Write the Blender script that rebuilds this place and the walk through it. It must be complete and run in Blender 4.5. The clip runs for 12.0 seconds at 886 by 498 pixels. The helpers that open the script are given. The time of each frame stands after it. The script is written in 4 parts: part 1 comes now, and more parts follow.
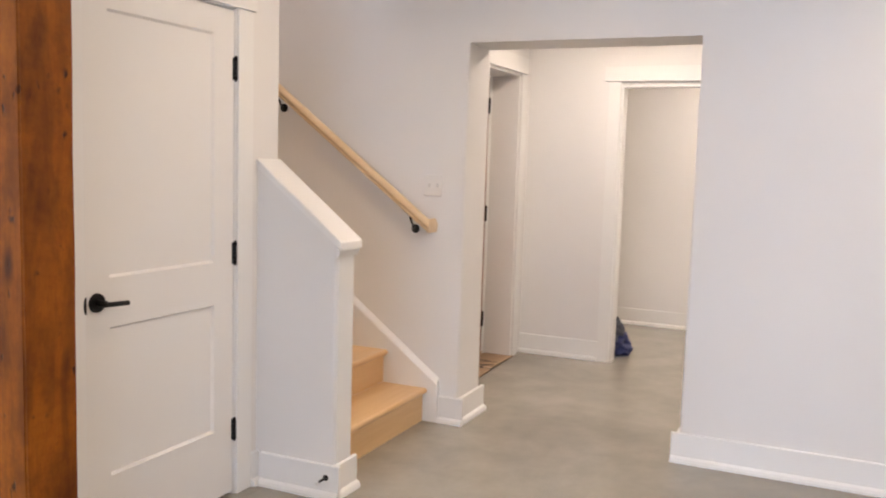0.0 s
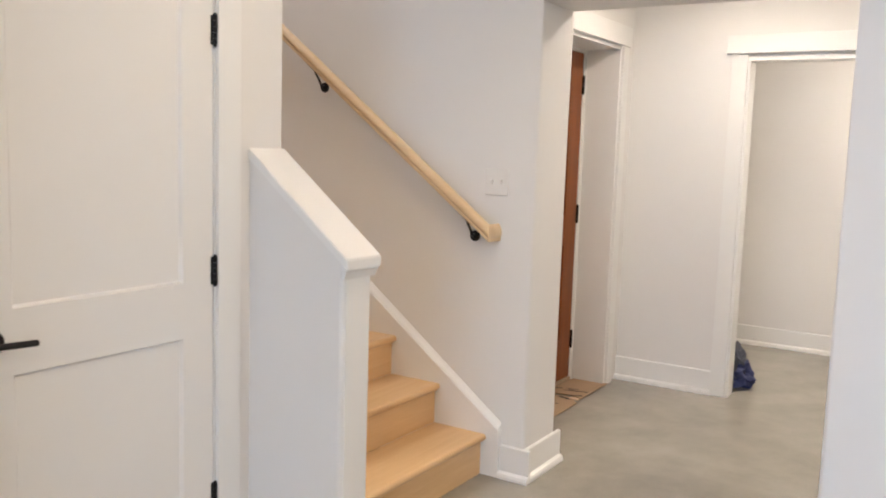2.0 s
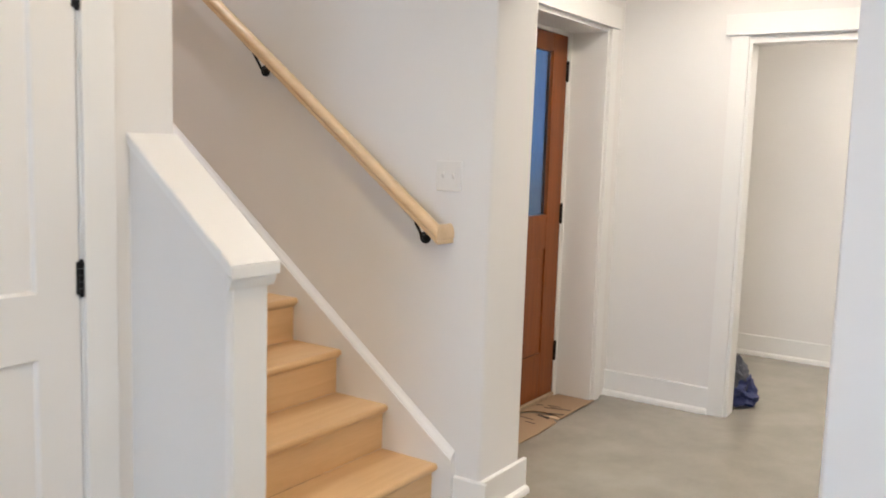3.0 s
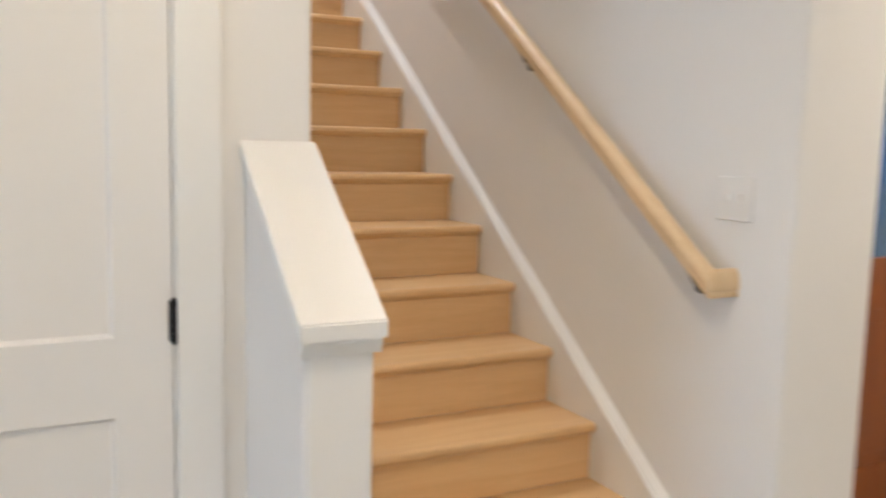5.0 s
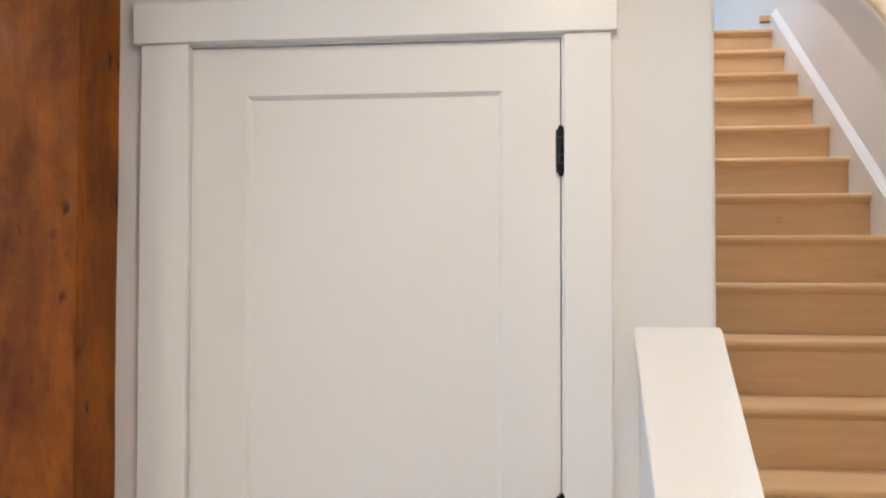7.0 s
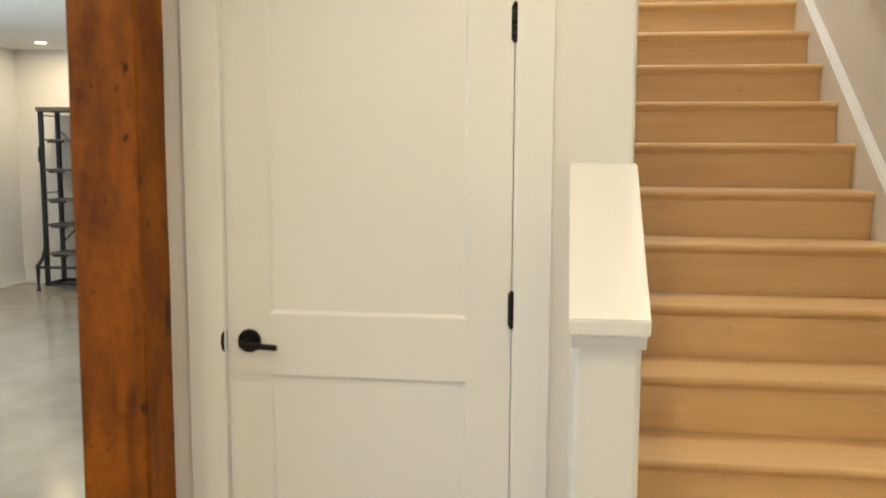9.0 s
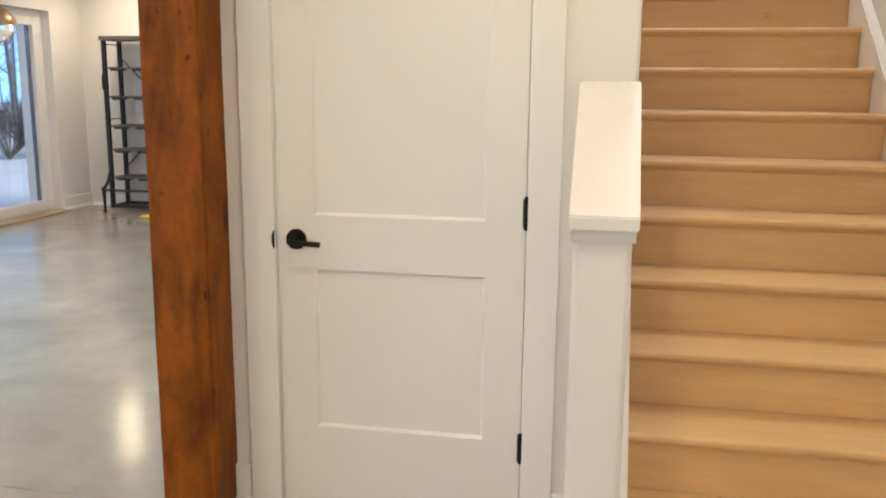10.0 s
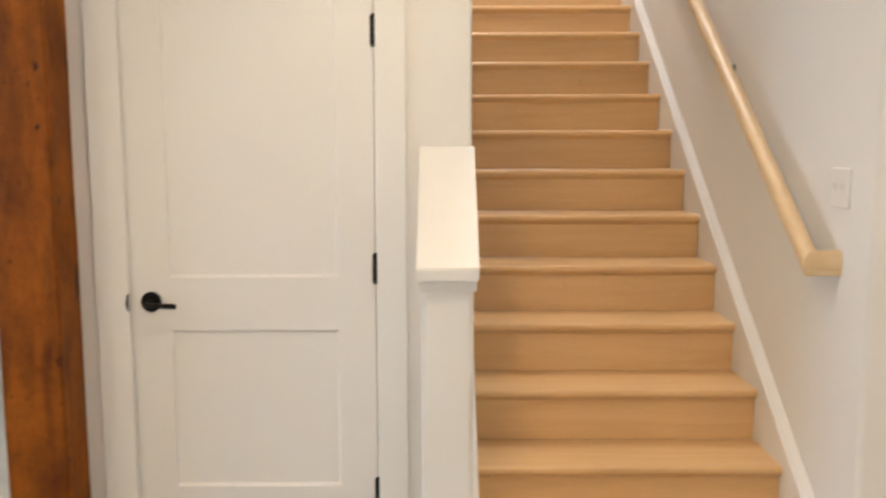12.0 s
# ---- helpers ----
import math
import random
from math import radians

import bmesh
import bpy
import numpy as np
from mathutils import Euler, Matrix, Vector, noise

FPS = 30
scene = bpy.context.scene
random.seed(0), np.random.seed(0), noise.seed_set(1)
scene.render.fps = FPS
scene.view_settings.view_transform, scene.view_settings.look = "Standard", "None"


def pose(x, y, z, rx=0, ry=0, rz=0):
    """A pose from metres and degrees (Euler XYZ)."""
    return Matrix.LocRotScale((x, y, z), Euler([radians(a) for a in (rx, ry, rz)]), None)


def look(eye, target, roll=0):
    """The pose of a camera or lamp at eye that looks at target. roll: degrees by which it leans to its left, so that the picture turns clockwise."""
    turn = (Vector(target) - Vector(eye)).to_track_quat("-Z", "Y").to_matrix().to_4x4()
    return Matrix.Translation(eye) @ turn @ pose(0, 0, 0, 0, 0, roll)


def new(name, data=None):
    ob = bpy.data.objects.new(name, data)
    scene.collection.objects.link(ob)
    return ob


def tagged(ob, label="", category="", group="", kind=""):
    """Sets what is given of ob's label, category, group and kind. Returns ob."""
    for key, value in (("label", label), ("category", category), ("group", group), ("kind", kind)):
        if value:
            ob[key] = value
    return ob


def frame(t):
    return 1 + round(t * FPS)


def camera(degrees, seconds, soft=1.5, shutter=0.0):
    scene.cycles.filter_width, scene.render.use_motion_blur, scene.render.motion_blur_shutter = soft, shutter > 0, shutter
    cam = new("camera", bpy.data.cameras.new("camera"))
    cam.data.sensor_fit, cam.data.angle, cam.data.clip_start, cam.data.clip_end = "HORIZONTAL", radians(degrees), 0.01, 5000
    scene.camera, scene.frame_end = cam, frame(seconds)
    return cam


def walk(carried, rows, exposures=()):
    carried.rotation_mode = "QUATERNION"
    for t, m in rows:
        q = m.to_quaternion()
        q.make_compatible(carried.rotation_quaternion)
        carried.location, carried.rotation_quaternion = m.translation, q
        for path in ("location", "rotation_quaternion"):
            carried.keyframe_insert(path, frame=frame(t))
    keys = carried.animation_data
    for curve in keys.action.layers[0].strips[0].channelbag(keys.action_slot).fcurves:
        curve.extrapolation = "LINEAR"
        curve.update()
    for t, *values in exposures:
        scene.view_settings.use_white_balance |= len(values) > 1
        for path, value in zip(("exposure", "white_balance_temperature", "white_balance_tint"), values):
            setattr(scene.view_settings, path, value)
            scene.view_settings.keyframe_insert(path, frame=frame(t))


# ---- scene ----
cam = camera(54.7, 12.0, soft=1.9, shutter=0.5)
PATH = [
    (0, (-2.891, -2.265, 1.457), (-1.078, -1.447, 1.252), 1.7),
    (0.5, (-2.689, -2.215, 1.454), (-0.917, -1.312, 1.246), 1.9),
    (1, (-2.425, -2.107, 1.455), (-0.659, -1.192, 1.251), 1.8),
    (1.5, (-2.206, -2.053, 1.465), (-0.466, -1.09, 1.252), 1.3),
    (2, (-1.916, -2.086, 1.465), (-0.238, -1.024, 1.229), 1.8),
    (2.5, (-1.655, -2.119, 1.453), (0.003, -1.027, 1.211), 1.9),
    (2.7, (-1.536, -2.103, 1.429), (0.123, -1.012, 1.194), 1.8),
    (4.3, (-0.628, -2.065, 1.431), (0.73, -0.622, 1.16), 2.7),
    (4.5, (-0.537, -2.03, 1.425), (0.733, -0.507, 1.162), 2.7),
    (5, (-0.334, -1.9, 1.435), (0.588, -0.141, 1.201), 1.3),
    (5.5, (-0.182, -1.833, 1.448), (0.259, 0.104, 1.217), 0.0),
    (6, (-0.029, -1.804, 1.47), (-0.041, 0.185, 1.26), 0.1),
    (6.3, (0.014, -1.809, 1.497), (-0.141, 0.177, 1.319), 0.2),
    (6.4, (0.014, -1.811, 1.51), (-0.171, 0.173, 1.344), 0.3),
    (6.5, (-0.014, -1.786, 1.556), (-0.208, 0.204, 1.616), 0.1),
    (6.6, (-0.024, -1.782, 1.555), (-0.231, 0.206, 1.626), -0.0),
    (7, (-0.041, -1.792, 1.551), (-0.267, 0.194, 1.608), 0.1),
    (7.1, (-0.043, -1.799, 1.541), (-0.275, 0.187, 1.591), 0.1),
    (7.2, (-0.044, -1.802, 1.535), (-0.284, 0.183, 1.572), 0.2),
    (8.8, (0.139, -2.195, 1.479), (-0.152, -0.228, 1.266), -0.6),
    (9, (0.11, -2.286, 1.465), (-0.145, -0.315, 1.244), 0.3),
    (9.5, (0.216, -2.451, 1.436), (-0.128, -0.505, 1.131), 0.5),
    (10, (0.24, -2.573, 1.425), (-0.131, -0.643, 1.051), 0.5),
    (10.5, (0.211, -2.697, 1.424), (-0.1, -0.763, 1.02), 0.2),
    (11, (0.197, -2.773, 1.437), (-0.053, -0.824, 1.068), -0.2),
    (11.5, (0.207, -2.783, 1.441), (0.046, -0.814, 1.127), -0.3),
    (12, (0.223, -2.766, 1.449), (0.222, -0.781, 1.206), -0.1),
]
EXPOSURES = [
    (0.0, -0.08, 6750, 20),
    (1.0, -0.08, 6750, 22),
    (2.5, 0.02, 6300, 12),
    (4.5, 0.02, 6200, 13),
    (5.5, -0.1, 6600, 10),
    (6.4, -0.12, 6450, 13),
    (6.5, -0.08, 6000, 17),
    (7.2, -0.02, 6200, 13),
    (8.8, 0.0, 7400, 4),
    (10.0, 0.05, 7050, 13),
    (12.0, 0.05, 7050, 13),
]
walk(cam, [(t, look(eye, target, roll)) for t, eye, target, roll in PATH], EXPOSURES)

# ---- light ----
CEIL = 2.57
WARM = (1.0, 0.83, 0.62)
world = bpy.data.worlds.new("world")
scene.world = world
world.use_nodes = True
wn = world.node_tree
sky = wn.nodes.new("ShaderNodeTexSky")
sky.sky_type, sky.sun_disc = "NISHITA", False
sky.ozone_density, sky.air_density = 4.0, 1.6
sky.sun_elevation, sky.sun_rotation = radians(32), radians(100)
wn.nodes["Background"].inputs["Strength"].default_value = 0.15
wn.links.new(sky.outputs["Color"], wn.nodes["Background"].inputs["Color"])
sun = new("sun", bpy.data.lights.new("sun", "SUN"))
sun.data.energy, sun.data.angle, sun.data.color = 3.0, radians(15), (0.78, 0.89, 1.0)
sun.matrix_world = look((0, 0, 30), (-12, 2.1, 30 - 7.6))


def lamp(x, y, z, power, size=0.11, color=WARM, spread=176):
    """A round area lamp that shines down from ceiling height."""
    ob = new("downlight_fill_lamp", bpy.data.lights.new("downlight_fill_lamp", "AREA"))
    ob.data.shape, ob.data.size = "DISK", size
    ob.data.energy, ob.data.color, ob.data.spread = power, color, radians(spread)
    ob.location = (x, y, z)
    return ob


# Known: (-5.1, 6.0) and (0.05, -0.95); the rest are unseen, added as fill.
DOWNLIGHTS = [
    (0.05, -0.95, 12.5), (-2.35, -1.85, 20), (-4.35, -1.85, 15), (0.8, -3.1, 14), (-1.35, -3.9, 17), (-3.35, -3.9, 15),
    (-5.1, 6.0, 11), (-3.2, 6.0, 12), (-5.1, 3.6, 12), (-3.2, 3.6, 12), (-5.1, 1.2, 12), (-3.2, 1.2, 12),
]
# Unseen lamps, added to brighten the entry and back room.
ENTRY_LIGHTS = [(2.45, -1.0, 22), (2.5, -3.4, 14), (4.1, -1.8, 31)]
# Unseen fill without a fixture, added to brighten the stairs.
WELL_FILLS = [(0.48, 1.7, 51)]
for x, y, power in DOWNLIGHTS:
    lamp(x, y, CEIL - 0.012, power, 0.11)
for x, y, power in ENTRY_LIGHTS:
    lamp(x, y, CEIL - 0.012, power, 0.32, color=(1.0, 0.88, 0.73))
for x, y, power in WELL_FILLS:
    lamp(x, y, 5.385, power, color=(0.97, 0.95, 0.96))


def window_fill(m, w, h, power):
    """An added area lamp for the sky's light at an unseen opening."""
    ob = new("daylight_fill", bpy.data.lights.new("daylight_fill", "AREA"))
    ob.data.shape, ob.data.size, ob.data.size_y = "RECTANGLE", w, h
    ob.data.energy, ob.data.color = power, (0.62, 0.8, 1.0)
    ob.matrix_world = m
    return ob


# All three openings are unseen, added to bring daylight in.
window_fill(look((-6.22, 2.1, 1.2), (0, 2.1, 1.1)), 2.9, 2.0, 130)
window_fill(look((-6.22, -2.0, 1.2), (0, -2.0, 1.1)), 2.6, 2.1, 70)
window_fill(look((-1.64, 4.6, 4.2), (1.4, 4.6, 3.8)), 1.1, 1.2, 36)

# ---- materials ----


def material(name, color, rough=0.5, metal=0.0):
    m = bpy.data.materials.new(name)
    m.use_nodes = True
    b = m.node_tree.nodes["Principled BSDF"]
    b.inputs["Base Color"].default_value = (*color, 1)
    b.inputs["Roughness"].default_value = rough
    b.inputs["Metallic"].default_value = metal
    return m


def node(m, kind, **values):
    n = m.node_tree.nodes.new("ShaderNode" + kind)
    for key, value in values.items():
        n.inputs[key.replace("_", " ")].default_value = value
    return n


def link(m, a, out, b, inp):
    m.node_tree.links.new(a.outputs[out], b.inputs[inp])


def coords(m, scale=(1, 1, 1), rot=(0, 0, 0)):
    """Object coordinates, stretched."""
    c, mp = m.node_tree.nodes.new("ShaderNodeTexCoord"), node(m, "Mapping", Scale=scale, Rotation=rot)
    link(m, c, "Object", mp, "Vector")
    return mp


def ramp(m, src, stops, out="Fac"):
    r = m.node_tree.nodes.new("ShaderNodeValToRGB")
    e = r.color_ramp.elements
    while len(e) < len(stops):
        e.new(0.5)
    for el, (p, c) in zip(e, stops):
        el.position, el.color = p, (*c, 1) if len(c) == 3 else c
    link(m, src, out, r, "Fac")
    return r


def bump(m, src, strength, dist=0.002, out="Fac", under=None):
    bm_ = node(m, "Bump", Strength=strength, Distance=dist)
    link(m, src, out, bm_, "Height")
    if under:
        link(m, under, "Normal", bm_, "Normal")
    link(m, bm_, "Normal", m.node_tree.nodes["Principled BSDF"], "Normal")
    return bm_


def bsdf(m):
    return m.node_tree.nodes["Principled BSDF"]


def paint(name, color, rough, grain, strength):
    """Painted surface: faint clouding, roller or brush texture."""
    m = material(name, color, rough)
    big = node(m, "TexNoise", Scale=1.3, Detail=3.0)
    fine = node(m, "TexNoise", Scale=grain, Detail=4.0)
    link(m, coords(m), "Vector", big, "Vector")
    link(m, coords(m), "Vector", fine, "Vector")
    lo = tuple(c * 0.965 for c in color)
    r = ramp(m, big, [(0.3, lo), (0.7, color)])
    link(m, r, "Color", bsdf(m), "Base Color")
    rr = ramp(m, fine, [(0.3, (rough - 0.06,) * 3), (0.7, (rough + 0.06,) * 3)])
    link(m, rr, "Color", bsdf(m), "Roughness")
    bump(m, fine, strength, 0.001)
    return m


def wood(name, dark, light, rough, along=(1, 14, 14), knots=0.0, coat=0.0, scale=1.0, vary=0.12, fine=0.55):
    """Grain that runs along the axis with the smallest stretch, each piece its own tone."""
    m = material(name, light, rough)
    info = m.node_tree.nodes.new("ShaderNodeObjectInfo")
    shift = node(m, "VectorMath")
    shift.operation = "SCALE"
    c = m.node_tree.nodes.new("ShaderNodeTexCoord")
    add = node(m, "VectorMath")
    add.operation = "ADD"
    comb = m.node_tree.nodes.new("ShaderNodeCombineXYZ")
    mul = node(m, "Math")
    mul.operation = "MULTIPLY"
    mul.inputs[1].default_value = 17.0
    link(m, info, "Random", mul, 0)
    for axis in "XYZ":
        link(m, mul, 0, comb, axis)
    link(m, c, "Object", add, 0)
    link(m, comb, 0, add, 1)
    mp = node(m, "Mapping", Scale=tuple(a * scale for a in along))
    link(m, add, 0, mp, "Vector")
    n1 = node(m, "TexNoise", Scale=1.6, Detail=6.0, Roughness=0.62, Distortion=0.6)
    link(m, mp, 0, n1, "Vector")
    mp2 = node(m, "Mapping", Scale=tuple(a * scale * 7 for a in along))
    link(m, add, 0, mp2, "Vector")
    n2 = node(m, "TexNoise", Scale=2.2, Detail=4.0, Roughness=0.7)
    link(m, mp2, 0, n2, "Vector")
    mid = tuple((a + b) / 2 for a, b in zip(dark, light))
    r1 = ramp(m, n1, [(0.28, dark), (0.5, mid), (0.72, light)])
    r2 = ramp(m, n2, [(0.3, (0.72,) * 3), (0.62, (1.0,) * 3)])
    mix = m.node_tree.nodes.new("ShaderNodeMix")
    mix.data_type, mix.blend_type = "RGBA", "MULTIPLY"
    mix.inputs[0].default_value = fine
    link(m, r1, "Color", mix, 6)
    link(m, r2, "Color", mix, 7)
    tone = node(m, "HueSaturation")
    mr = node(m, "MapRange", To_Min=1.0 - vary, To_Max=1.0 + vary)
    link(m, info, "Random", mr, "Value")
    link(m, mr, "Result", tone, "Value")
    link(m, mix, 2, tone, "Color")
    last = tone
    if knots:
        mk = node(m, "Mapping", Scale=tuple((6.0 if a > 2 else 2.2) for a in along))
        link(m, add, 0, mk, "Vector")
        v = node(m, "TexVoronoi", Scale=1.0, Randomness=1.0)
        link(m, mk, 0, v, "Vector")
        kr = ramp(m, v, [(0.05, (0.12, 0.1, 0.09)), (0.17, (1, 1, 1))], out="Distance")
        km = m.node_tree.nodes.new("ShaderNodeMix")
        km.data_type, km.blend_type = "RGBA", "MULTIPLY"
        km.inputs[0].default_value = knots
        link(m, tone, "Color", km, 6)
        link(m, kr, "Color", km, 7)
        link(m, km, 2, bsdf(m), "Base Color")
    else:
        link(m, last, "Color", bsdf(m), "Base Color")
    bsdf(m).inputs["Coat Weight"].default_value = coat
    bsdf(m).inputs["Coat Roughness"].default_value = 0.2
    bump(m, n2, 0.25, 0.0006)
    return m


def concrete():
    m = material("polished_concrete", (0.3, 0.29, 0.27), 0.2)
    big = node(m, "TexNoise", Scale=0.75, Detail=5.0, Roughness=0.55, Distortion=0.8)
    mid = node(m, "TexNoise", Scale=4.5, Detail=6.0, Roughness=0.65)
    fine = node(m, "TexNoise", Scale=190.0, Detail=2.0)
    for n in (big, mid, fine):
        link(m, coords(m), "Vector", n, "Vector")
    r1 = ramp(m, big, [(0.25, (0.275, 0.25, 0.208)), (0.5, (0.345, 0.32, 0.272)), (0.75, (0.415, 0.39, 0.335))])
    r2 = ramp(m, mid, [(0.3, (0.84,) * 3), (0.7, (1.0,) * 3)])
    r3 = ramp(m, fine, [(0.35, (0.9,) * 3), (0.6, (1.0,) * 3)])
    a, b = (m.node_tree.nodes.new("ShaderNodeMix") for _ in range(2))
    for x in (a, b):
        x.data_type, x.blend_type = "RGBA", "MULTIPLY"
        x.inputs[0].default_value = 1.0
    link(m, r1, "Color", a, 6), link(m, r2, "Color", a, 7)
    link(m, a, 2, b, 6), link(m, r3, "Color", b, 7)
    link(m, b, 2, bsdf(m), "Base Color")
    rr = ramp(m, big, [(0.25, (0.09,) * 3), (0.75, (0.22,) * 3)])
    link(m, rr, "Color", bsdf(m), "Roughness")
    bump(m, mid, 0.06, 0.002)
    return m


WALL = paint("wall_paint", (0.80, 0.785, 0.76), 0.62, 320, 0.10)
TRIM = paint("trim_paint", (0.83, 0.825, 0.80), 0.36, 90, 0.05)
DOOR = paint("door_paint", (0.82, 0.805, 0.775), 0.40, 140, 0.06)
CEILING = paint("ceiling_paint", (0.82, 0.81, 0.79), 0.8, 240, 0.08)
FLOOR = concrete()
MAPLE = wood("maple", (0.72, 0.455, 0.218), (0.80, 0.54, 0.28), 0.42, (1.2, 16, 16), coat=0.12, vary=0.05, fine=0.16)
RAILWOOD = wood("rail_maple", (0.74, 0.53, 0.30), (0.82, 0.62, 0.38), 0.4, (16, 1.2, 16), coat=0.2, vary=0.02, fine=0.2)
TIMBER = wood("stained_timber", (0.165, 0.041, 0.003), (0.385, 0.110, 0.005), 0.55, (7, 7, 1.3), knots=0.8, coat=0.05, vary=0.03, fine=0.28)
MAHOGANY = wood("mahogany", (0.19, 0.046, 0.006), (0.30, 0.076, 0.009), 0.45, (20, 20, 1.0), coat=0.0, vary=0.03)


def specks(m, cell, gate_cell, lo, color, checks, depth):
    """Sparse dark dents or knots of uneven outline; checks: long cracks too."""
    t = m.node_tree
    old = bsdf(m).inputs["Base Color"].links[0].from_socket
    c = t.nodes.new("ShaderNodeTexCoord")
    info = t.nodes.new("ShaderNodeObjectInfo")
    mul0 = node(m, "Math")
    mul0.operation = "MULTIPLY"
    mul0.inputs[1].default_value = 23.0
    link(m, info, "Random", mul0, 0)
    place = node(m, "VectorMath")
    place.operation = "ADD"
    link(m, c, "Object", place, 0), link(m, mul0, 0, place, 1)

    def scaled(v):
        mp = node(m, "Mapping", Scale=v)
        link(m, place, 0, mp, "Vector")
        return mp

    wob = node(m, "TexNoise", Scale=38.0, Detail=3.0)
    link(m, scaled((1, 1, 0.6)), "Vector", wob, "Vector")
    warp = node(m, "VectorMath")
    warp.operation = "ADD"
    link(m, scaled(cell), "Vector", warp, 0), link(m, wob, "Color", warp, 1)
    v = node(m, "TexVoronoi", Scale=1.0, Randomness=1.0)
    link(m, warp, 0, v, "Vector")
    sparse = node(m, "TexNoise", Scale=1.0, Detail=1.0)
    link(m, scaled(gate_cell), "Vector", sparse, "Vector")
    spot = ramp(m, v, [(0.12, (1, 1, 1)), (0.34, (0, 0, 0))], out="Distance")
    gate = ramp(m, sparse, [(lo, (0, 0, 0)), (lo + 0.04, (1, 1, 1))])
    top = node(m, "Math")
    top.operation = "MULTIPLY"
    link(m, spot, "Color", top, 0), link(m, gate, "Color", top, 1)
    if checks:
        check = node(m, "TexNoise", Scale=1.0, Detail=3.0, Roughness=0.6)
        link(m, scaled((60, 60, 0.9)), "Vector", check, "Vector")
        lines = ramp(m, check, [(0.30, (0.75,) * 3), (0.36, (0, 0, 0))])
        most = node(m, "Math")
        most.operation = "MAXIMUM"
        link(m, top, 0, most, 0), link(m, lines, "Color", most, 1)
        top = most
    mix = t.nodes.new("ShaderNodeMix")
    mix.data_type = "RGBA"
    link(m, top, 0, mix, 0)
    t.links.new(old, mix.inputs[6])
    mix.inputs[7].default_value = (*color, 1)
    link(m, mix, 2, bsdf(m), "Base Color")
    bp = node(m, "Bump", Strength=depth, Distance=0.003)
    bp.invert = True
    link(m, top, 0, bp, "Height")
    t.links.new(bsdf(m).inputs["Normal"].links[0].from_socket, bp.inputs["Normal"])
    link(m, bp, "Normal", bsdf(m), "Normal")


def blotches(m, scale, least):
    """Soft dark patches where the stain has soaked in, with fine scrapes across them."""
    t = m.node_tree
    old = bsdf(m).inputs["Base Color"].links[0].from_socket
    n1 = node(m, "TexNoise", Scale=1.0, Detail=5.0, Roughness=0.6, Distortion=0.4)
    link(m, coords(m, scale), "Vector", n1, "Vector")
    n2 = node(m, "TexNoise", Scale=1.0, Detail=4.0, Roughness=0.65)
    link(m, coords(m, (26, 26, 34)), "Vector", n2, "Vector")
    for n_, lo in ((n1, least), (n2, 0.88)):
        rr = ramp(m, n_, [(0.34, (lo, lo * 0.9, lo * 0.85)), (0.56, (1, 1, 1))])
        mx = t.nodes.new("ShaderNodeMix")
        mx.data_type, mx.blend_type = "RGBA", "MULTIPLY"
        mx.inputs[0].default_value = 1.0
        t.links.new(old, mx.inputs[6])
        link(m, rr, "Color", mx, 7)
        old = mx.outputs[2]
    t.links.new(old, bsdf(m).inputs["Base Color"])


specks(TIMBER, (30, 30, 17), (18, 18, 8), 0.60, (0.045, 0.014, 0.003), False, 0.5)
blotches(TIMBER, (5.5, 5.5, 2.6), 0.5)
specks(MAPLE, (16, 26, 26), (5, 9, 9), 0.76, (0.52, 0.30, 0.12), False, 0.05)
bsdf(TIMBER).inputs["Specular IOR Level"].default_value = 0.2
BLACK = material("black_metal", (0.012, 0.011, 0.011), 0.38, 0.6)
IRON = material("dark_iron", (0.035, 0.035, 0.04), 0.5, 0.5)
DARK = material("dark_gap", (0.02, 0.018, 0.016), 0.9)
WHITE_PLASTIC = material("white_plastic", (0.8, 0.79, 0.76), 0.35)
RUBBER = material("white_rubber", (0.75, 0.74, 0.7), 0.6)
CARD = paint("cardboard", (0.37, 0.255, 0.155), 0.85, 60, 0.2)
INK_AND_SLOT = material("ink_and_slot_dark", (0.03, 0.025, 0.022), 0.8)
TAPE = material("blue_tape", (0.08, 0.22, 0.5), 0.6)
SHELFWOOD = wood("shelf_board", (0.07, 0.06, 0.055), (0.14, 0.125, 0.115), 0.6, (1.2, 14, 14))
YELLOW = paint("yellow_foam", (0.75, 0.55, 0.08), 0.8, 90, 0.4)
BLUECLOTH = paint("blue_cloth", (0.040, 0.050, 0.135), 0.85, 260, 0.5)
GREYCLOTH = paint("grey_cloth", (0.11, 0.115, 0.135), 0.85, 260, 0.5)
SNOW = paint("snow", (0.80, 0.83, 0.88), 0.9, 6, 0.5)
BARK = paint("bark", (0.13, 0.12, 0.115), 0.95, 30, 0.8)
PVC = material("white_frame", (0.8, 0.8, 0.79), 0.3)
# Sky reflected in the outer bead is put into this blue-grey colour.
GASKET = material("sky_tinted_gasket", (0.07, 0.12, 0.23), 0.5)
BRASS = material("brushed_bronze", (0.35, 0.24, 0.14), 0.35, 0.9)
OAKSILL = wood("sill_wood", (0.36, 0.25, 0.15), (0.5, 0.37, 0.24), 0.5, (16, 1.2, 16))
GLASS = material("clear_glass", (1, 1, 1), 0.02)
bsdf(GLASS).inputs["Transmission Weight"].default_value = 1.0
bsdf(GLASS).inputs["IOR"].default_value = 1.45
FROST = material("rain_glass", (0.115, 0.155, 0.165), 0.16)
bsdf(FROST).inputs["Transmission Weight"].default_value = 1.0
fn = node(FROST, "TexNoise", Scale=30.0, Detail=2.0)
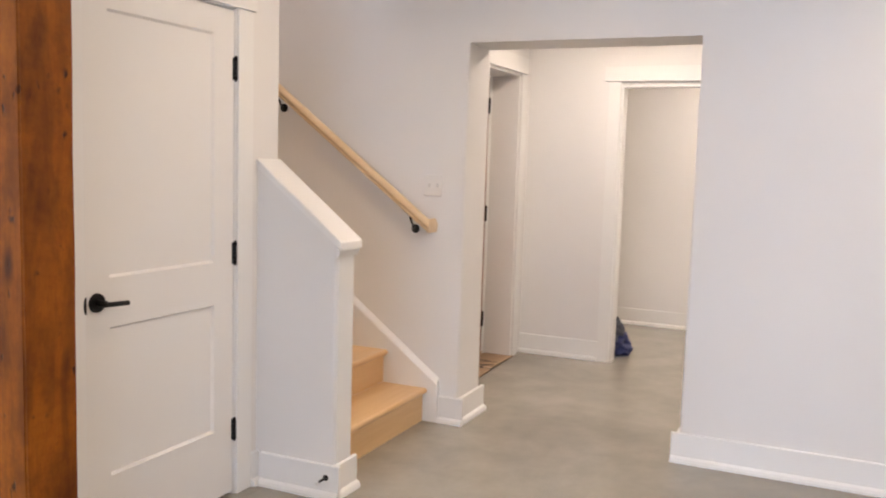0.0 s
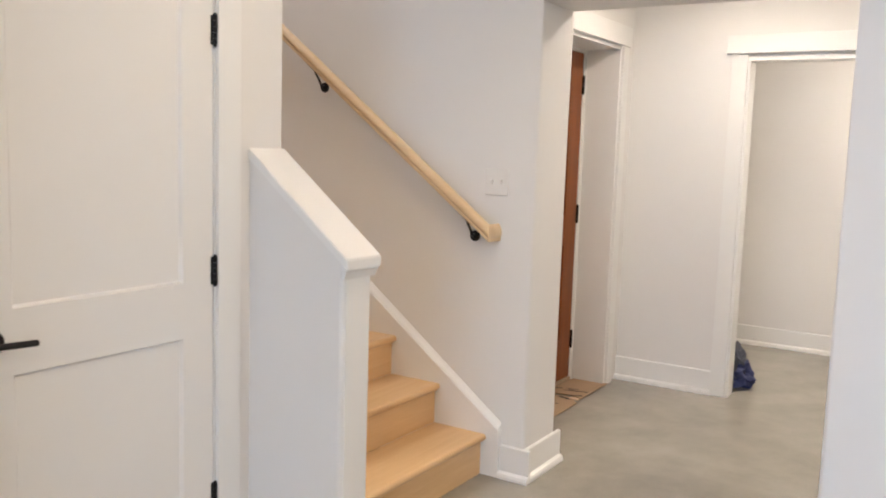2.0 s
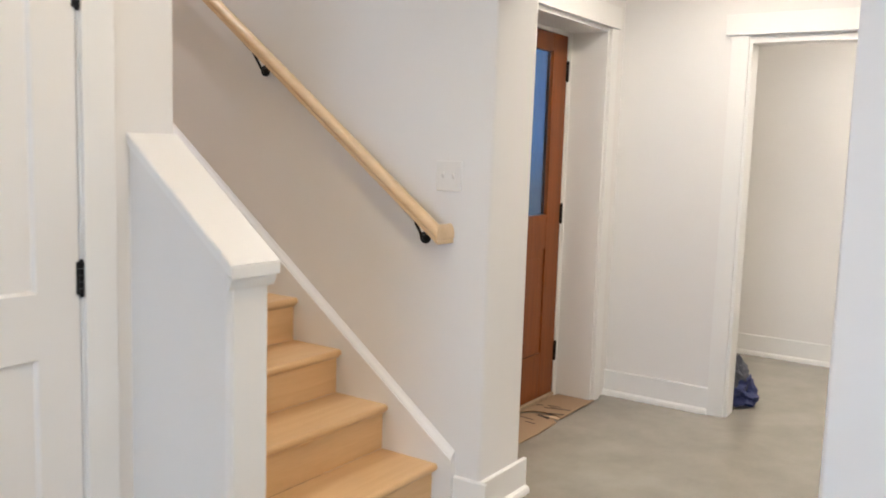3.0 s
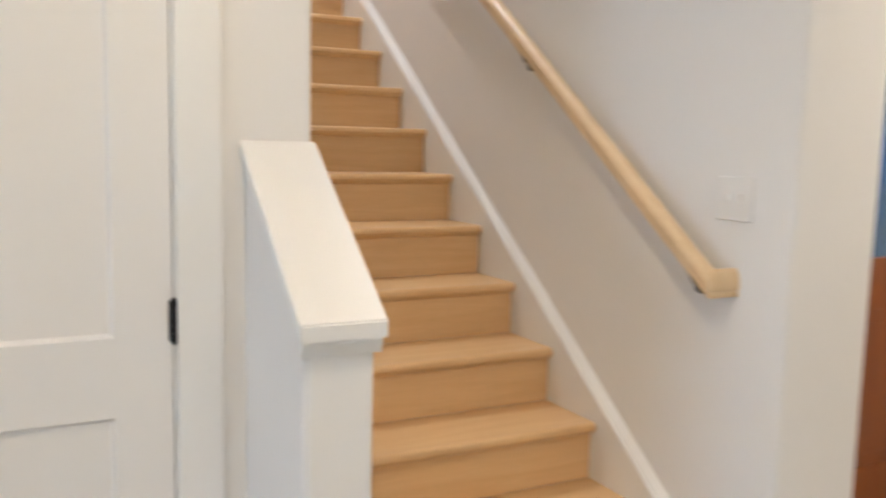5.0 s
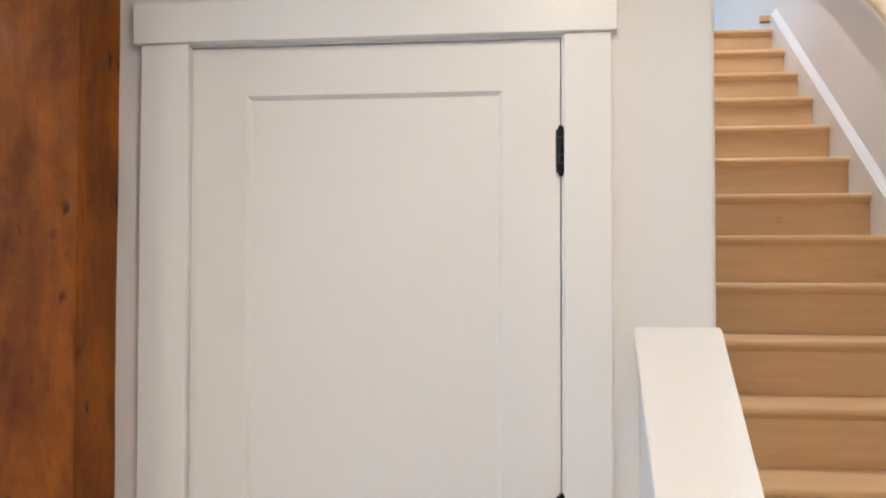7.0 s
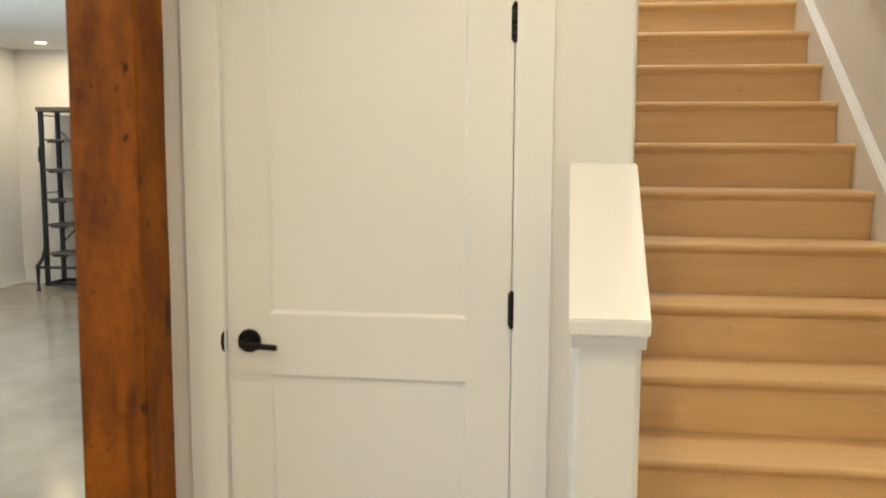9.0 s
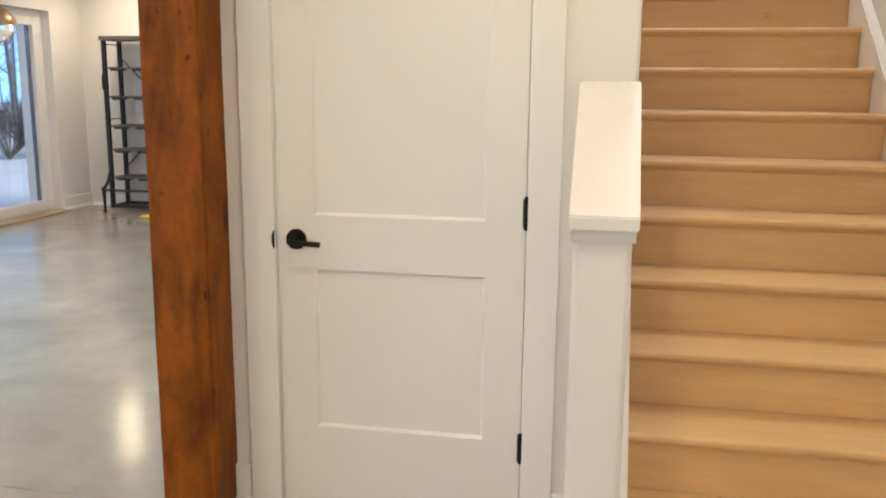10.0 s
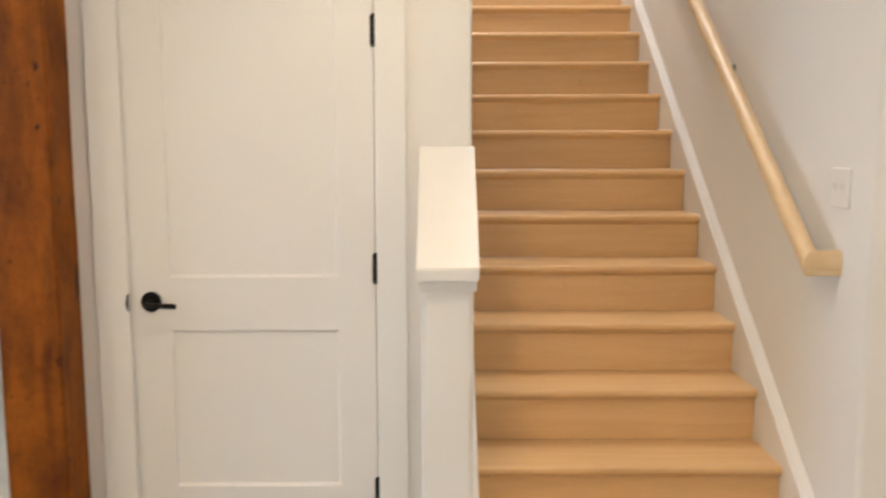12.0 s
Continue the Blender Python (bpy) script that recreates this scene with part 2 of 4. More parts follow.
link(FROST, coords(FROST, (1, 1, 0.35)), "Vector", fn, "Vector")
bump(FROST, fn, 0.4, 0.003)
GLOW = material("lamp_glow", (1, 0.9, 0.75), 0.5)
bsdf(GLOW).inputs["Emission Color"].default_value = (1.0, 0.86, 0.66, 1)
bsdf(GLOW).inputs["Emission Strength"].default_value = 14.0

# ---- mesh helpers ----


def cuboid(bm, x0, x1, y0, y1, z0, z1, bevel=0.0, seg=2):
    """A box between two corners, its edges rounded."""
    made = bmesh.ops.create_cube(bm, size=1.0, matrix=Matrix.Translation(((x0 + x1) / 2, (y0 + y1) / 2, (z0 + z1) / 2)) @ Matrix.Diagonal((x1 - x0, y1 - y0, z1 - z0, 1)))
    if bevel:
        edges = list({e for v in made["verts"] for e in v.link_edges})
        bmesh.ops.bevel(bm, geom=edges, offset=bevel, segments=seg, profile=0.5, affect="EDGES")
    return bm


def prism(bm, axis, a, b, outline):
    """An outline in the plane across an axis ("x": y, z; "y": x, z; "z": x, y), pushed from a to b."""
    def at(v, p):
        return {"x": (v, p[0], p[1]), "y": (p[0], v, p[1]), "z": (p[0], p[1], v)}[axis]
    lo = [bm.verts.new(at(a, p)) for p in outline]
    hi = [bm.verts.new(at(b, p)) for p in outline]
    n = len(outline)
    faces = [bm.faces.new(lo), bm.faces.new(hi)]
    faces += [bm.faces.new((lo[i], lo[(i + 1) % n], hi[(i + 1) % n], hi[i])) for i in range(n)]
    bmesh.ops.recalc_face_normals(bm, faces=faces)
    return faces


def tube(bm, p, q, r0, r1=None, seg=12):
    """A round bar from p to q."""
    p, q = Vector(p), Vector(q)
    d = q - p
    m = Matrix.Translation((p + q) / 2) @ d.to_track_quat("Z", "Y").to_matrix().to_4x4()
    bmesh.ops.create_cone(bm, cap_ends=True, segments=seg, radius1=r0, radius2=r0 if r1 is None else r1, depth=d.length, matrix=m)
    return bm


def finish(bm, ob_name, mat, smooth=False, angle=40):
    me = bpy.data.meshes.new(ob_name)
    bmesh.ops.recalc_face_normals(bm, faces=bm.faces)
    for f in bm.faces:
        f.smooth = smooth
    if smooth:
        for e in bm.edges:
            if len(e.link_faces) == 2 and e.calc_face_angle(0) > radians(angle):
                e.smooth = False
    bm.to_mesh(me)
    bm.free()
    me.materials.append(mat)
    return me


def thing(name, bm=None, mat=None, label="", category="", group="", kind="", smooth=False, at=(0, 0, 0)):
    """A top-level thing: a mesh, or an Empty that holds parts."""
    ob = new(name, finish(bm, name, mat, smooth) if bm else None)
    ob.location = at
    return tagged(ob, label, category, group, kind)


def part(name, bm, mat, parent, label="", smooth=False):
    """One mesh under a thing or under a part."""
    ob = new(name, finish(bm, name, mat, smooth))
    ob.parent = parent
    return tagged(ob, label)


def boxes(*rows, bevel=0.0, seg=2):
    bm = bmesh.new()
    for r in rows:
        cuboid(bm, *r, bevel=bevel, seg=seg)
    return bm


def round_upright(bm, spots, r, seg=5):
    """Rounds the upright edges that stand at the given x, y."""
    edges = []
    for e in bm.edges:
        a, b = e.verts[0].co, e.verts[1].co
        if abs(a.x - b.x) + abs(a.y - b.y) < 1e-5 and any(abs(a.x - x) + abs(a.y - y) < 1e-3 for x, y in spots):
            edges.append(e)
    bmesh.ops.bevel(bm, geom=edges, offset=r, segments=seg, profile=0.5, affect="EDGES")


# ---- the large structure ----
JOINT = -0.064
bm = bmesh.new()
cuboid(bm, -6.22, 5.2, -6.0, JOINT - 0.002, -0.12, 0)
cuboid(bm, -6.22, 1.4, JOINT + 0.002, 6.8, -0.12, 0)
cuboid(bm, 1.4, 5.2, JOINT + 0.002, 0.20, -0.12, 0)
cuboid(bm, -6.22, 5.2, JOINT - 0.002, JOINT + 0.002, -0.12, -0.012)
thing("floor", bm, FLOOR, "polished grey-beige concrete slab with a saw-cut joint", "floor", kind="structure")

# the wall with the closet door
DL, DR, DT = -0.8014, 0.0028, 2.0445
WL, WR = -0.985, 0.315
bm = bmesh.new()
prism(bm, "y", 0.0, 0.12, [(WL, 0), (DL - 0.018, 0), (DL - 0.018, DT + 0.018), (DR + 0.018, DT + 0.018), (DR + 0.018, 0), (WR, 0), (WR, CEIL), (WL, CEIL)])
round_upright(bm, [(WR, 0.0), (WL, 0.0)], 0.012, 4)
thing("wall_closet_front", bm, WALL, "white painted drywall around the closet door", "wall", kind="structure")
thing("wall_closet_west", boxes((WL, WL + 0.12, 0.12, 6.6, 0, CEIL)), WALL, "white painted drywall partition", "wall", kind="structure")
thing("wall_stair_west", boxes((WR - 0.12, WR, 0.12, 3.53, 0, 5.4)), WALL, "white painted drywall beside the stairs", "wall", kind="structure")

# the east wall: stairs, the wide opening into the entry, the living side
EX0, EX1 = 1.384, 1.70
OY0, OY1, OZ = -1.655, -0.453, 2.085
bm = bmesh.new()
prism(bm, "x", EX0, EX1, [(-6, 0), (OY0, 0), (OY0, OZ), (OY1, OZ), (OY1, 0), (6.0, 0), (6.0, 5.4), (-6, 5.4)])
round_upright(bm, [(EX0, OY0), (EX0, OY1), (EX1, OY0), (EX1, OY1)], 0.02, 6)
thing("wall_east", bm, WALL, "white painted drywall with rounded corners and a wide cased-free opening", "wall", kind="structure", smooth=True)

# outer walls of the large rooms
GY0, GY1, GZ = 4.1, 6.05, 2.19
bm = bmesh.new()
# Openings from y -3.4 and from y 0.6 are unseen, added to admit daylight.
prism(bm, "x", -6.22, -5.8, [(-6, 0), (-3.4, 0), (-3.4, 2.3), (-0.7, 2.3), (-0.7, 0), (0.6, 0), (0.6, 2.19), (3.6, 2.19), (3.6, 0), (GY0, 0), (GY0, GZ), (GY1, GZ), (GY1, 0), (6.8, 0), (6.8, CEIL), (-6, CEIL)])
thing("wall_west", bm, WALL, "white painted outer wall, one glazed door opening, two added for daylight", "wall", kind="structure")
thing("wall_north", boxes((-5.8, WL, 6.6, 6.8, 0, CEIL)), WALL, "white painted end wall of the large room", "wall", kind="structure")
thing("wall_south", boxes((-6.05, 5.2, -6.2, -6.0, 0, CEIL)), WALL, "plain white wall", "wall", kind="structure")

bm = boxes((-6.05, WR - 0.12, -6, 6.8, CEIL, CEIL + 0.2), (WR - 0.12, EX0, -6, 0.12, CEIL, CEIL + 0.2))
thing("ceiling", bm, CEILING, "flat white painted ceiling", "ceiling", kind="structure")
thing("ceiling_entry", boxes((EX1, 5.2, -6, 0.2, CEIL, CEIL + 0.2)), CEILING, "flat white painted ceiling over the entry", "ceiling", kind="structure")

# upper floor round the stairwell
TOPZ, RISE, RUN, NOSE1 = 16 * 0.1895, 0.1895, 0.2533, -0.278
LY = NOSE1 + 15 * RUN
thing("wall_well_front", boxes((WR, EX0, 0.0, 0.12, CEIL + 0.2, 5.4)), WALL, "white painted drywall above the stairs", "wall", kind="structure")
thing("floor_upper", boxes((-1.5, EX0, LY + 0.05, 5.9, TOPZ - 0.25, TOPZ)), MAPLE, "pale maple landing floor", "floor", kind="structure")
thing("wall_upper_north", boxes((-1.5, EX0, 5.9, 6.0, TOPZ, 5.4)), WALL, "white painted wall at the landing", "wall", kind="structure")
thing("wall_upper_south", boxes((-1.5, WR - 0.12, LY - 0.07, LY + 0.05, TOPZ, 5.4)), WALL, "white painted wall at the landing", "wall", kind="structure")
# Unseen wall; its hole at y 4.05 to 5.15 is added for daylight.
bm = bmesh.new()
for o in ([(LY - 0.07, TOPZ - 0.25), (6.0, TOPZ - 0.25), (6.0, 3.6), (LY - 0.07, 3.6)], [(LY - 0.07, 4.8), (6.0, 4.8), (6.0, 5.4), (LY - 0.07, 5.4)],
          [(LY - 0.07, 3.6), (4.05, 3.6), (4.05, 4.8), (LY - 0.07, 4.8)], [(5.15, 3.6), (6.0, 3.6), (6.0, 4.8), (5.15, 4.8)]):
    prism(bm, "x", -1.62, -1.5, o)
thing("wall_upper_west", bm, WALL, "white painted wall at the landing", "wall", kind="structure")
thing("ceiling_upper", boxes((-1.62, EX1, 0.0, 6.0, 5.4, 5.5)), CEILING, "flat white ceiling over the stairs", "ceiling", kind="structure")

# entry and the room beyond it
NY = -0.128
FX0, FX1, FZ = 2.12, 3.132, 2.10
CX = 3.34
bm = bmesh.new()
prism(bm, "y", NY, 0.12, [(EX1, 0), (FX0, 0), (FX0, FZ), (FX1, FZ), (FX1, 0), (CX, 0), (CX, CEIL), (EX1, CEIL)])
thing("wall_entry_north", bm, WALL, "white painted wall round the front door", "wall", kind="structure")
KY0, KY1, KZ = -1.78, -0.835, 2.035
bm = bmesh.new()
prism(bm, "x", CX, CX + 0.12, [(-6, 0), (KY0, 0), (KY0, KZ), (KY1, KZ), (KY1, 0), (0.12, 0), (0.12, CEIL), (-6, CEIL)])
thing("wall_entry_east", bm, WALL, "white painted wall with a cased opening", "wall", kind="structure")
thing("wall_back_room_east", boxes((5.0, 5.12, -6, 0.12, 0, CEIL)), WALL, "white painted wall of the room beyond the entry", "wall", kind="structure")
thing("wall_back_room_north", boxes((CX + 0.12, 5.0, 0.0, 0.12, 0, CEIL)), WALL, "white painted wall of the room beyond the entry", "wall", kind="structure")


# ---- trim ----
BH, BT, SH = 0.148, 0.016, 0.020


def base_profile(n, u, s):
    """Baseboard with shoe: offsets from the wall and heights."""
    return [(n, 0), (n + s * (BT + SH), 0), (n + s * (BT + SH), 0.012), (n + s * (BT + SH * 0.75), 0.024), (n + s * (BT + 0.004), 0.031),
            (n + s * BT, 0.032), (n + s * BT, BH - 0.004), (n + s * (BT - 0.004), BH), (n, BH)]


def baseboard(axis, wall, a, b, side):
    """A baseboard along "x" or "y" on the wall plane, standing off to the side +1 or -1."""
    bm_ = bmesh.new()
    if axis == "x":
        prism(bm_, "x", a, b, base_profile(wall, 0, side))
    else:
        prism(bm_, "y", a, b, base_profile(wall, 0, side))
    return thing("baseboard", bm_, TRIM, "white painted baseboard with rounded shoe moulding", "baseboard", kind="structure")


E = BT + SH
baseboard("x", 0.0, WL - 0.003, -0.913, -1)
baseboard("y", WL, -0.003, 6.6, -1)
baseboard("x", 0.0, 0.107, 0.16, -1)
baseboard("y", 0.16, -0.405 - E, -E - 0.001, -1)
baseboard("x", -0.405, 0.16 + 0.0005, 0.333, -1)
baseboard("y", EX0, OY1 - E, -0.342, -1)
baseboard("x", OY1, EX0 + 0.0005, EX1 + E, -1)
baseboard("y", EX0, -6, OY0 + E, -1)
baseboard("x", OY0, EX0 + 0.0005, EX1 + E, 1)
baseboard("y", CX, -0.745, NY, -1)
baseboard("y", 5.0, -6, 0.0, -1)
baseboard("y", -5.8, GY1, 6.6, 1)
baseboard("x", 6.6, -5.8 + E, WL, -1)


def casing(name, rows, label):
    return thing(name, boxes(*rows, bevel=0.0025), TRIM, label, "door trim", kind="structure")


casing("trim_closet_left", [(-0.909, DL - 0.0006, -0.018, 0.0, 0.0, 2.050)], "white painted flat door casing")
casing("trim_closet_right", [(DR + 0.005, 0.105, -0.016, 0.0, 0.0, 2.050)], "white painted flat door casing")
casing("trim_closet_head", [(-0.924, 0.117, -0.026, 0.0, 2.0505, 2.138)], "white painted head casing, a little wider than the door")
bm = boxes((DL - 0.018, DL, 0.0, 0.12, 0, DT + 0.018), (DR, DR + 0.018, 0.0, 0.12, 0, DT + 0.018), (DL, DR, 0.0, 0.12, DT, DT + 0.018),
           (DL, DL + 0.012, 0.048, 0.08, 0, DT), (DR - 0.012, DR, 0.048, 0.08, 0, DT), (DL + 0.012, DR - 0.012, 0.048, 0.08, DT - 0.012, DT))
thing("trim_closet_jamb", bm, TRIM, "white painted door jamb", "door trim", kind="structure")

casing("trim_front_right", [(FX1 + 0.006, 3.222, NY - 0.020, NY, 0, 2.106)], "white painted flat casing beside the front door")
casing("trim_front_left", [(FX0 - 0.095, FX0 - 0.006, NY - 0.020, NY, 0, 2.106)], "white painted flat casing beside the front door")
casing("trim_front_head", [(FX0 - 0.11, 3.238, NY - 0.028, NY, 2.108, 2.225)], "white painted head casing over the front door")
bm = boxes((FX1 - 0.012, FX1 + 0.004, NY - 0.001, 0.088, 0, FZ), (FX0 - 0.004, FX0 + 0.012, NY - 0.001, 0.10, 0, FZ), (FX0 + 0.012, FX1 - 0.012, NY - 0.001, 0.10, FZ - 0.014, FZ))
thing("trim_front_reveal", bm, TRIM, "deep white painted door reveal", "door trim", kind="structure")
bm = boxes((3.078, FX1 - 0.012, 0.084, 0.16, 0, FZ - 0.014), (FX0 + 0.012, 2.170, 0.084, 0.16, 0, FZ - 0.014), (2.170, 3.078, 0.084, 0.16, 2.066, FZ - 0.014), bevel=0.003)
thing("trim_front_frame", bm, TRIM, "white front door frame", "door trim", kind="structure")

casing("trim_entry_left", [(CX - 0.020, CX, KY1 + 0.002, KY1 + 0.092, 0, 2.060)], "white painted flat casing of the opening")
casing("trim_entry_right", [(CX - 0.020, CX, KY0 - 0.092, KY0 - 0.002, 0, 2.060)], "white painted flat casing of the opening")
casing("trim_entry_head", [(CX - 0.030, CX, KY0 - 0.115, KY1 + 0.122, 2.062, 2.168)], "white painted head casing of the opening")
bm = boxes((CX - 0.001, CX + 0.121, KY1 - 0.014, KY1 + 0.001, 0, KZ), (CX - 0.001, CX + 0.121, KY0 - 0.001, KY0 + 0.014, 0, KZ), (CX - 0.001, CX + 0.121, KY0 + 0.014, KY1 - 0.014, KZ - 0.014, KZ + 0.001))
thing("trim_entry_jamb", bm, TRIM, "white painted jamb of the opening", "door trim", kind="structure")

# ---- closet door ----
door = thing("closet_door", label="closed white two-panel shaker door with black hardware", category="door")
FY = 0.004
SL, SR, PB0, PB1, PT0, PT1 = -0.676, -0.121, 0.305, 0.842, 1.017, 1.936
D0, D1, DZ0, DZ1 = -0.800, 0.0, 0.014, 2.042


def shaker(parent, x0, x1, z0, z1, sl, sr, openings, y, mat, depth=0.035, recess=0.011):
    """Stiles, rails and sunk panels."""
    for a, b in ((x0, sl), (sr, x1)):
        part("stile", boxes((a, b, y, y + depth, z0, z1)), mat, parent)
    levels = [z0] + [v for o in openings for v in o] + [z1]
    for a, b in zip(levels[::2], levels[1::2]):
        part("rail", boxes((sl, sr, y, y + depth, a, b)), mat, parent)
    for a, b in openings:
        bm_ = bmesh.new()
        w = 0.009
        rings = []
        for d_, yy in ((0.0, y + 0.0012), (0.002, y + 0.003), (w, y + recess), (w + 0.001, y + recess)):
            rings.append([bm_.verts.new(p) for p in ((sl + d_, yy, a + d_), (sr - d_, yy, a + d_), (sr - d_, yy, b - d_), (sl + d_, yy, b - d_))])
        for r, q in zip(rings, rings[1:]):
            for i in range(4):
                bm_.faces.new((r[i], r[(i + 1) % 4], q[(i + 1) % 4], q[i]))
        bm_.faces.new(rings[-1])
        cuboid(bm_, sl + 0.001, sr - 0.001, y + recess + 0.002, y + depth - 0.004, a + 0.001, b - 0.001)
        part("panel", bm_, mat, parent)


shaker(door, D0, D1, DZ0, DZ1, SL, SR, [(PB0, PB1), (PT0, PT1)], FY, DOOR)


def hinge(parent, x, y, z0, z1, r=0.0075):
    bm_ = bmesh.new()
    for i in range(5):
        a = z0 + (z1 - z0) * i / 5
        tube(bm_, (x, y, a + 0.0006), (x, y, a + (z1 - z0) / 5 - 0.0006), r, seg=14)
    for z, s in ((z0, -1), (z1, 1)):
        bmesh.ops.create_uvsphere(bm_, u_segments=10, v_segments=6, radius=r * 0.8, matrix=Matrix.Translation((x, y, z + s * 0.002)))
    cuboid(bm_, x - 0.010, x + 0.008, y + 0.005, y + 0.011, z0, z1)
    part("hinge", bm_, BLACK, parent, "matte black butt hinge", smooth=True)


for top in (0.334, 1.092, 1.851):
    hinge(door, 0.0015, -0.005, top - 0.090, top)

bm = bmesh.new()
tube(bm, (-0.736, FY, 0.937), (-0.736, FY - 0.009, 0.937), 0.034, 0.032, seg=40)
tube(bm, (-0.736, FY - 0.009, 0.937), (-0.736, FY - 0.045, 0.937), 0.0115, seg=20)
rose = part("rose", bm, BLACK, door, "round matte black rose", smooth=True)
bm = bmesh.new()
tube(bm, (-0.748, FY - 0.052, 0.936), (-0.640, FY - 0.052, 0.930), 0.0088, seg=18)
bmesh.ops.bevel(bm, geom=[e for e in bm.edges if not e.is_manifold or e.calc_face_angle(0) > 1.0], offset=0.002, segments=2, affect="EDGES")
part("lever", bm, BLACK, door, "straight round matte black lever", smooth=True)
bm = bmesh.new()
tube(bm, (-0.8015, -0.0015, 0.937), (-0.8015, -0.0205, 0.937), 0.030, seg=24)
bmesh.ops.bisect_plane(bm, geom=bm.verts[:] + bm.edges[:] + bm.faces[:], plane_co=(-0.8005, 0, 0), plane_no=(1, 0, 0), clear_outer=True)
bmesh.ops.scale(bm, vec=(0.35, 1, 1), space=Matrix.Translation((0.8015, 0, -0.937)), verts=bm.verts)
part("strike_lip", bm, BLACK, door, "black strike plate lip", smooth=True)

# ---- knee wall ----
KX0, KX1, KF = 0.160, 0.308, -0.405
SLOPE = RISE / RUN
CAPZ = 1.072


def cap_under(y):
    return CAPZ + 1.04 * SLOPE * (y + 0.432)


knee = thing("wall_knee", label="white sloped knee wall at the foot of the stairs", category="wall", kind="structure")
bm = bmesh.new()
prism(bm, "x", KX0, KX1, [(KF, 0), (0.0, 0), (0.0, cap_under(0.0) - 0.001), (KF, cap_under(KF) - 0.001)])
round_upright(bm, [(KX0, KF), (KX1, KF)], 0.016, 5)
part("body", bm, WALL, knee, smooth=True)
# Added thin slab; its edges stand in for where the corners turn into shade.
part("lit_face_slab", boxes((0.1735, 0.2945, KF - 0.004, KF, BH, 1.043), bevel=0.001), TRIM, knee, "thin added slab edging the lit front against the shaded corners")
bm = bmesh.new()
o = [(-0.432, CAPZ), (-0.0005, cap_under(0)), (-0.0005, cap_under(0) + 0.036), (-0.432, CAPZ + 0.036)]
prism(bm, "x", 0.148, 0.323, o)
bmesh.ops.bevel(bm, geom=bm.edges[:], offset=0.003, segments=2, affect="EDGES")
part("cap", bm, TRIM, knee, "white sloped cap board")
bm = bmesh.new()
prism(bm, "x", 0.154, 0.316, [(KF - 0.018, CAPZ + 0.0), (KF - 0.0175, CAPZ - 0.006), (KF - 0.012, CAPZ - 0.020), (KF - 0.0078, CAPZ - 0.030), (KF - 0.001, CAPZ - 0.030), (KF - 0.001, CAPZ + 0.008)])
part("cap_moulding", bm, TRIM, knee, "small moulding under the cap")
stop = thing("door_stop", label="black spring door stop with a white tip on the knee wall", category="door stop")
bm = bmesh.new()
tube(bm, (0.1435, -0.378, 0.094), (0.139, -0.378, 0.094), 0.013, seg=16)
part("base", bm, BLACK, stop, smooth=True)
bm = bmesh.new()
for i in range(9):
    tube(bm, (0.139 - i * 0.007, -0.378, 0.094), (0.1335 - i * 0.007, -0.378, 0.094), 0.0055, 0.0048, seg=12)
part("spring", bm, BLACK, stop, smooth=True)
bm = bmesh.new()
tube(bm, (0.077, -0.378, 0.094), (0.064, -0.378, 0.094), 0.008, 0.0065, seg=14)
part("tip", bm, RUBBER, stop, "white rubber tip", smooth=True)

# ---- stairs ----
stairs = thing("staircase", label="closed maple stairs with white skirt boards", category="staircase")
SX0, SX1 = 0.334, 1.352
TT, OVER = 0.027, 0.026


def skirt_line(y):
    return 0.224 + SLOPE * (y + 0.325)


for name, x0, x1 in (("skirt_west", KX1 + 0.0005, SX0), ("skirt_east", SX1, EX0 - 0.0005)):
    bm = bmesh.new()
    y0, y1 = -0.340, LY + 0.04
    prism(bm, "x", x0, x1, [(y0, 0), (y0, skirt_line(y0) - 0.004), (y0 + 0.004, skirt_line(y0 + 0.004)), (y1, skirt_line(y1)), (y1 + 0.02, TOPZ + 0.09), (y1 + 0.02, TOPZ - 0.3), (0.4, 0)])
    part(name, bm, TRIM, stairs, "white painted stair skirt board")
bm = bmesh.new()
low, high = [], []
for y, row in ((-0.336, low), (LY + 0.04, high)):
    for dx, dz in ((0.0, -0.004), (-0.026, -0.004), (-0.026, 0.004), (-0.020, 0.012), (-0.010, 0.022), (-0.004, 0.030), (0.0, 0.031)):
        row.append(bm.verts.new((EX0 - 0.0006 + dx, y, skirt_line(y) + dz)))
bm.faces.new(low), bm.faces.new(high)
for i in range(7):
    bm.faces.new((low[i], low[(i + 1) % 7], high[(i + 1) % 7], high[i]))
part("skirt_moulding", bm, TRIM, stairs, "white sloped moulding on top of the skirt board")
TREAD = bmesh.new()
nose_profile = [(0.0, -0.020), (-0.004, -0.0235), (0.008, -0.027), (RUN + OVER - 0.001, -0.027), (RUN + OVER - 0.001, 0), (0.012, 0), (0.005, -0.0025), (0.001, -0.0075), (0.0, -0.013)]
nose_profile[1] = (0.0025, -0.0245)
prism(TREAD, "x", SX0 + 0.001, SX1 - 0.001, nose_profile)
tread_mesh = finish(TREAD, "tread", MAPLE)
bm = boxes((SX0 + 0.001, SX1 - 0.001, OVER, OVER + 0.018, -RISE + 0.0005, -TT - 0.0005))
riser_mesh = finish(bm, "riser", MAPLE)
bm = bmesh.new()
prism(bm, "x", SX0 + 0.001, SX1 - 0.001, [(OVER - 0.001, -TT - 0.0005), (0.010, -TT - 0.0005), (0.013, -TT - 0.006), (0.019, -TT - 0.011), (OVER - 0.001, -TT - 0.014)])
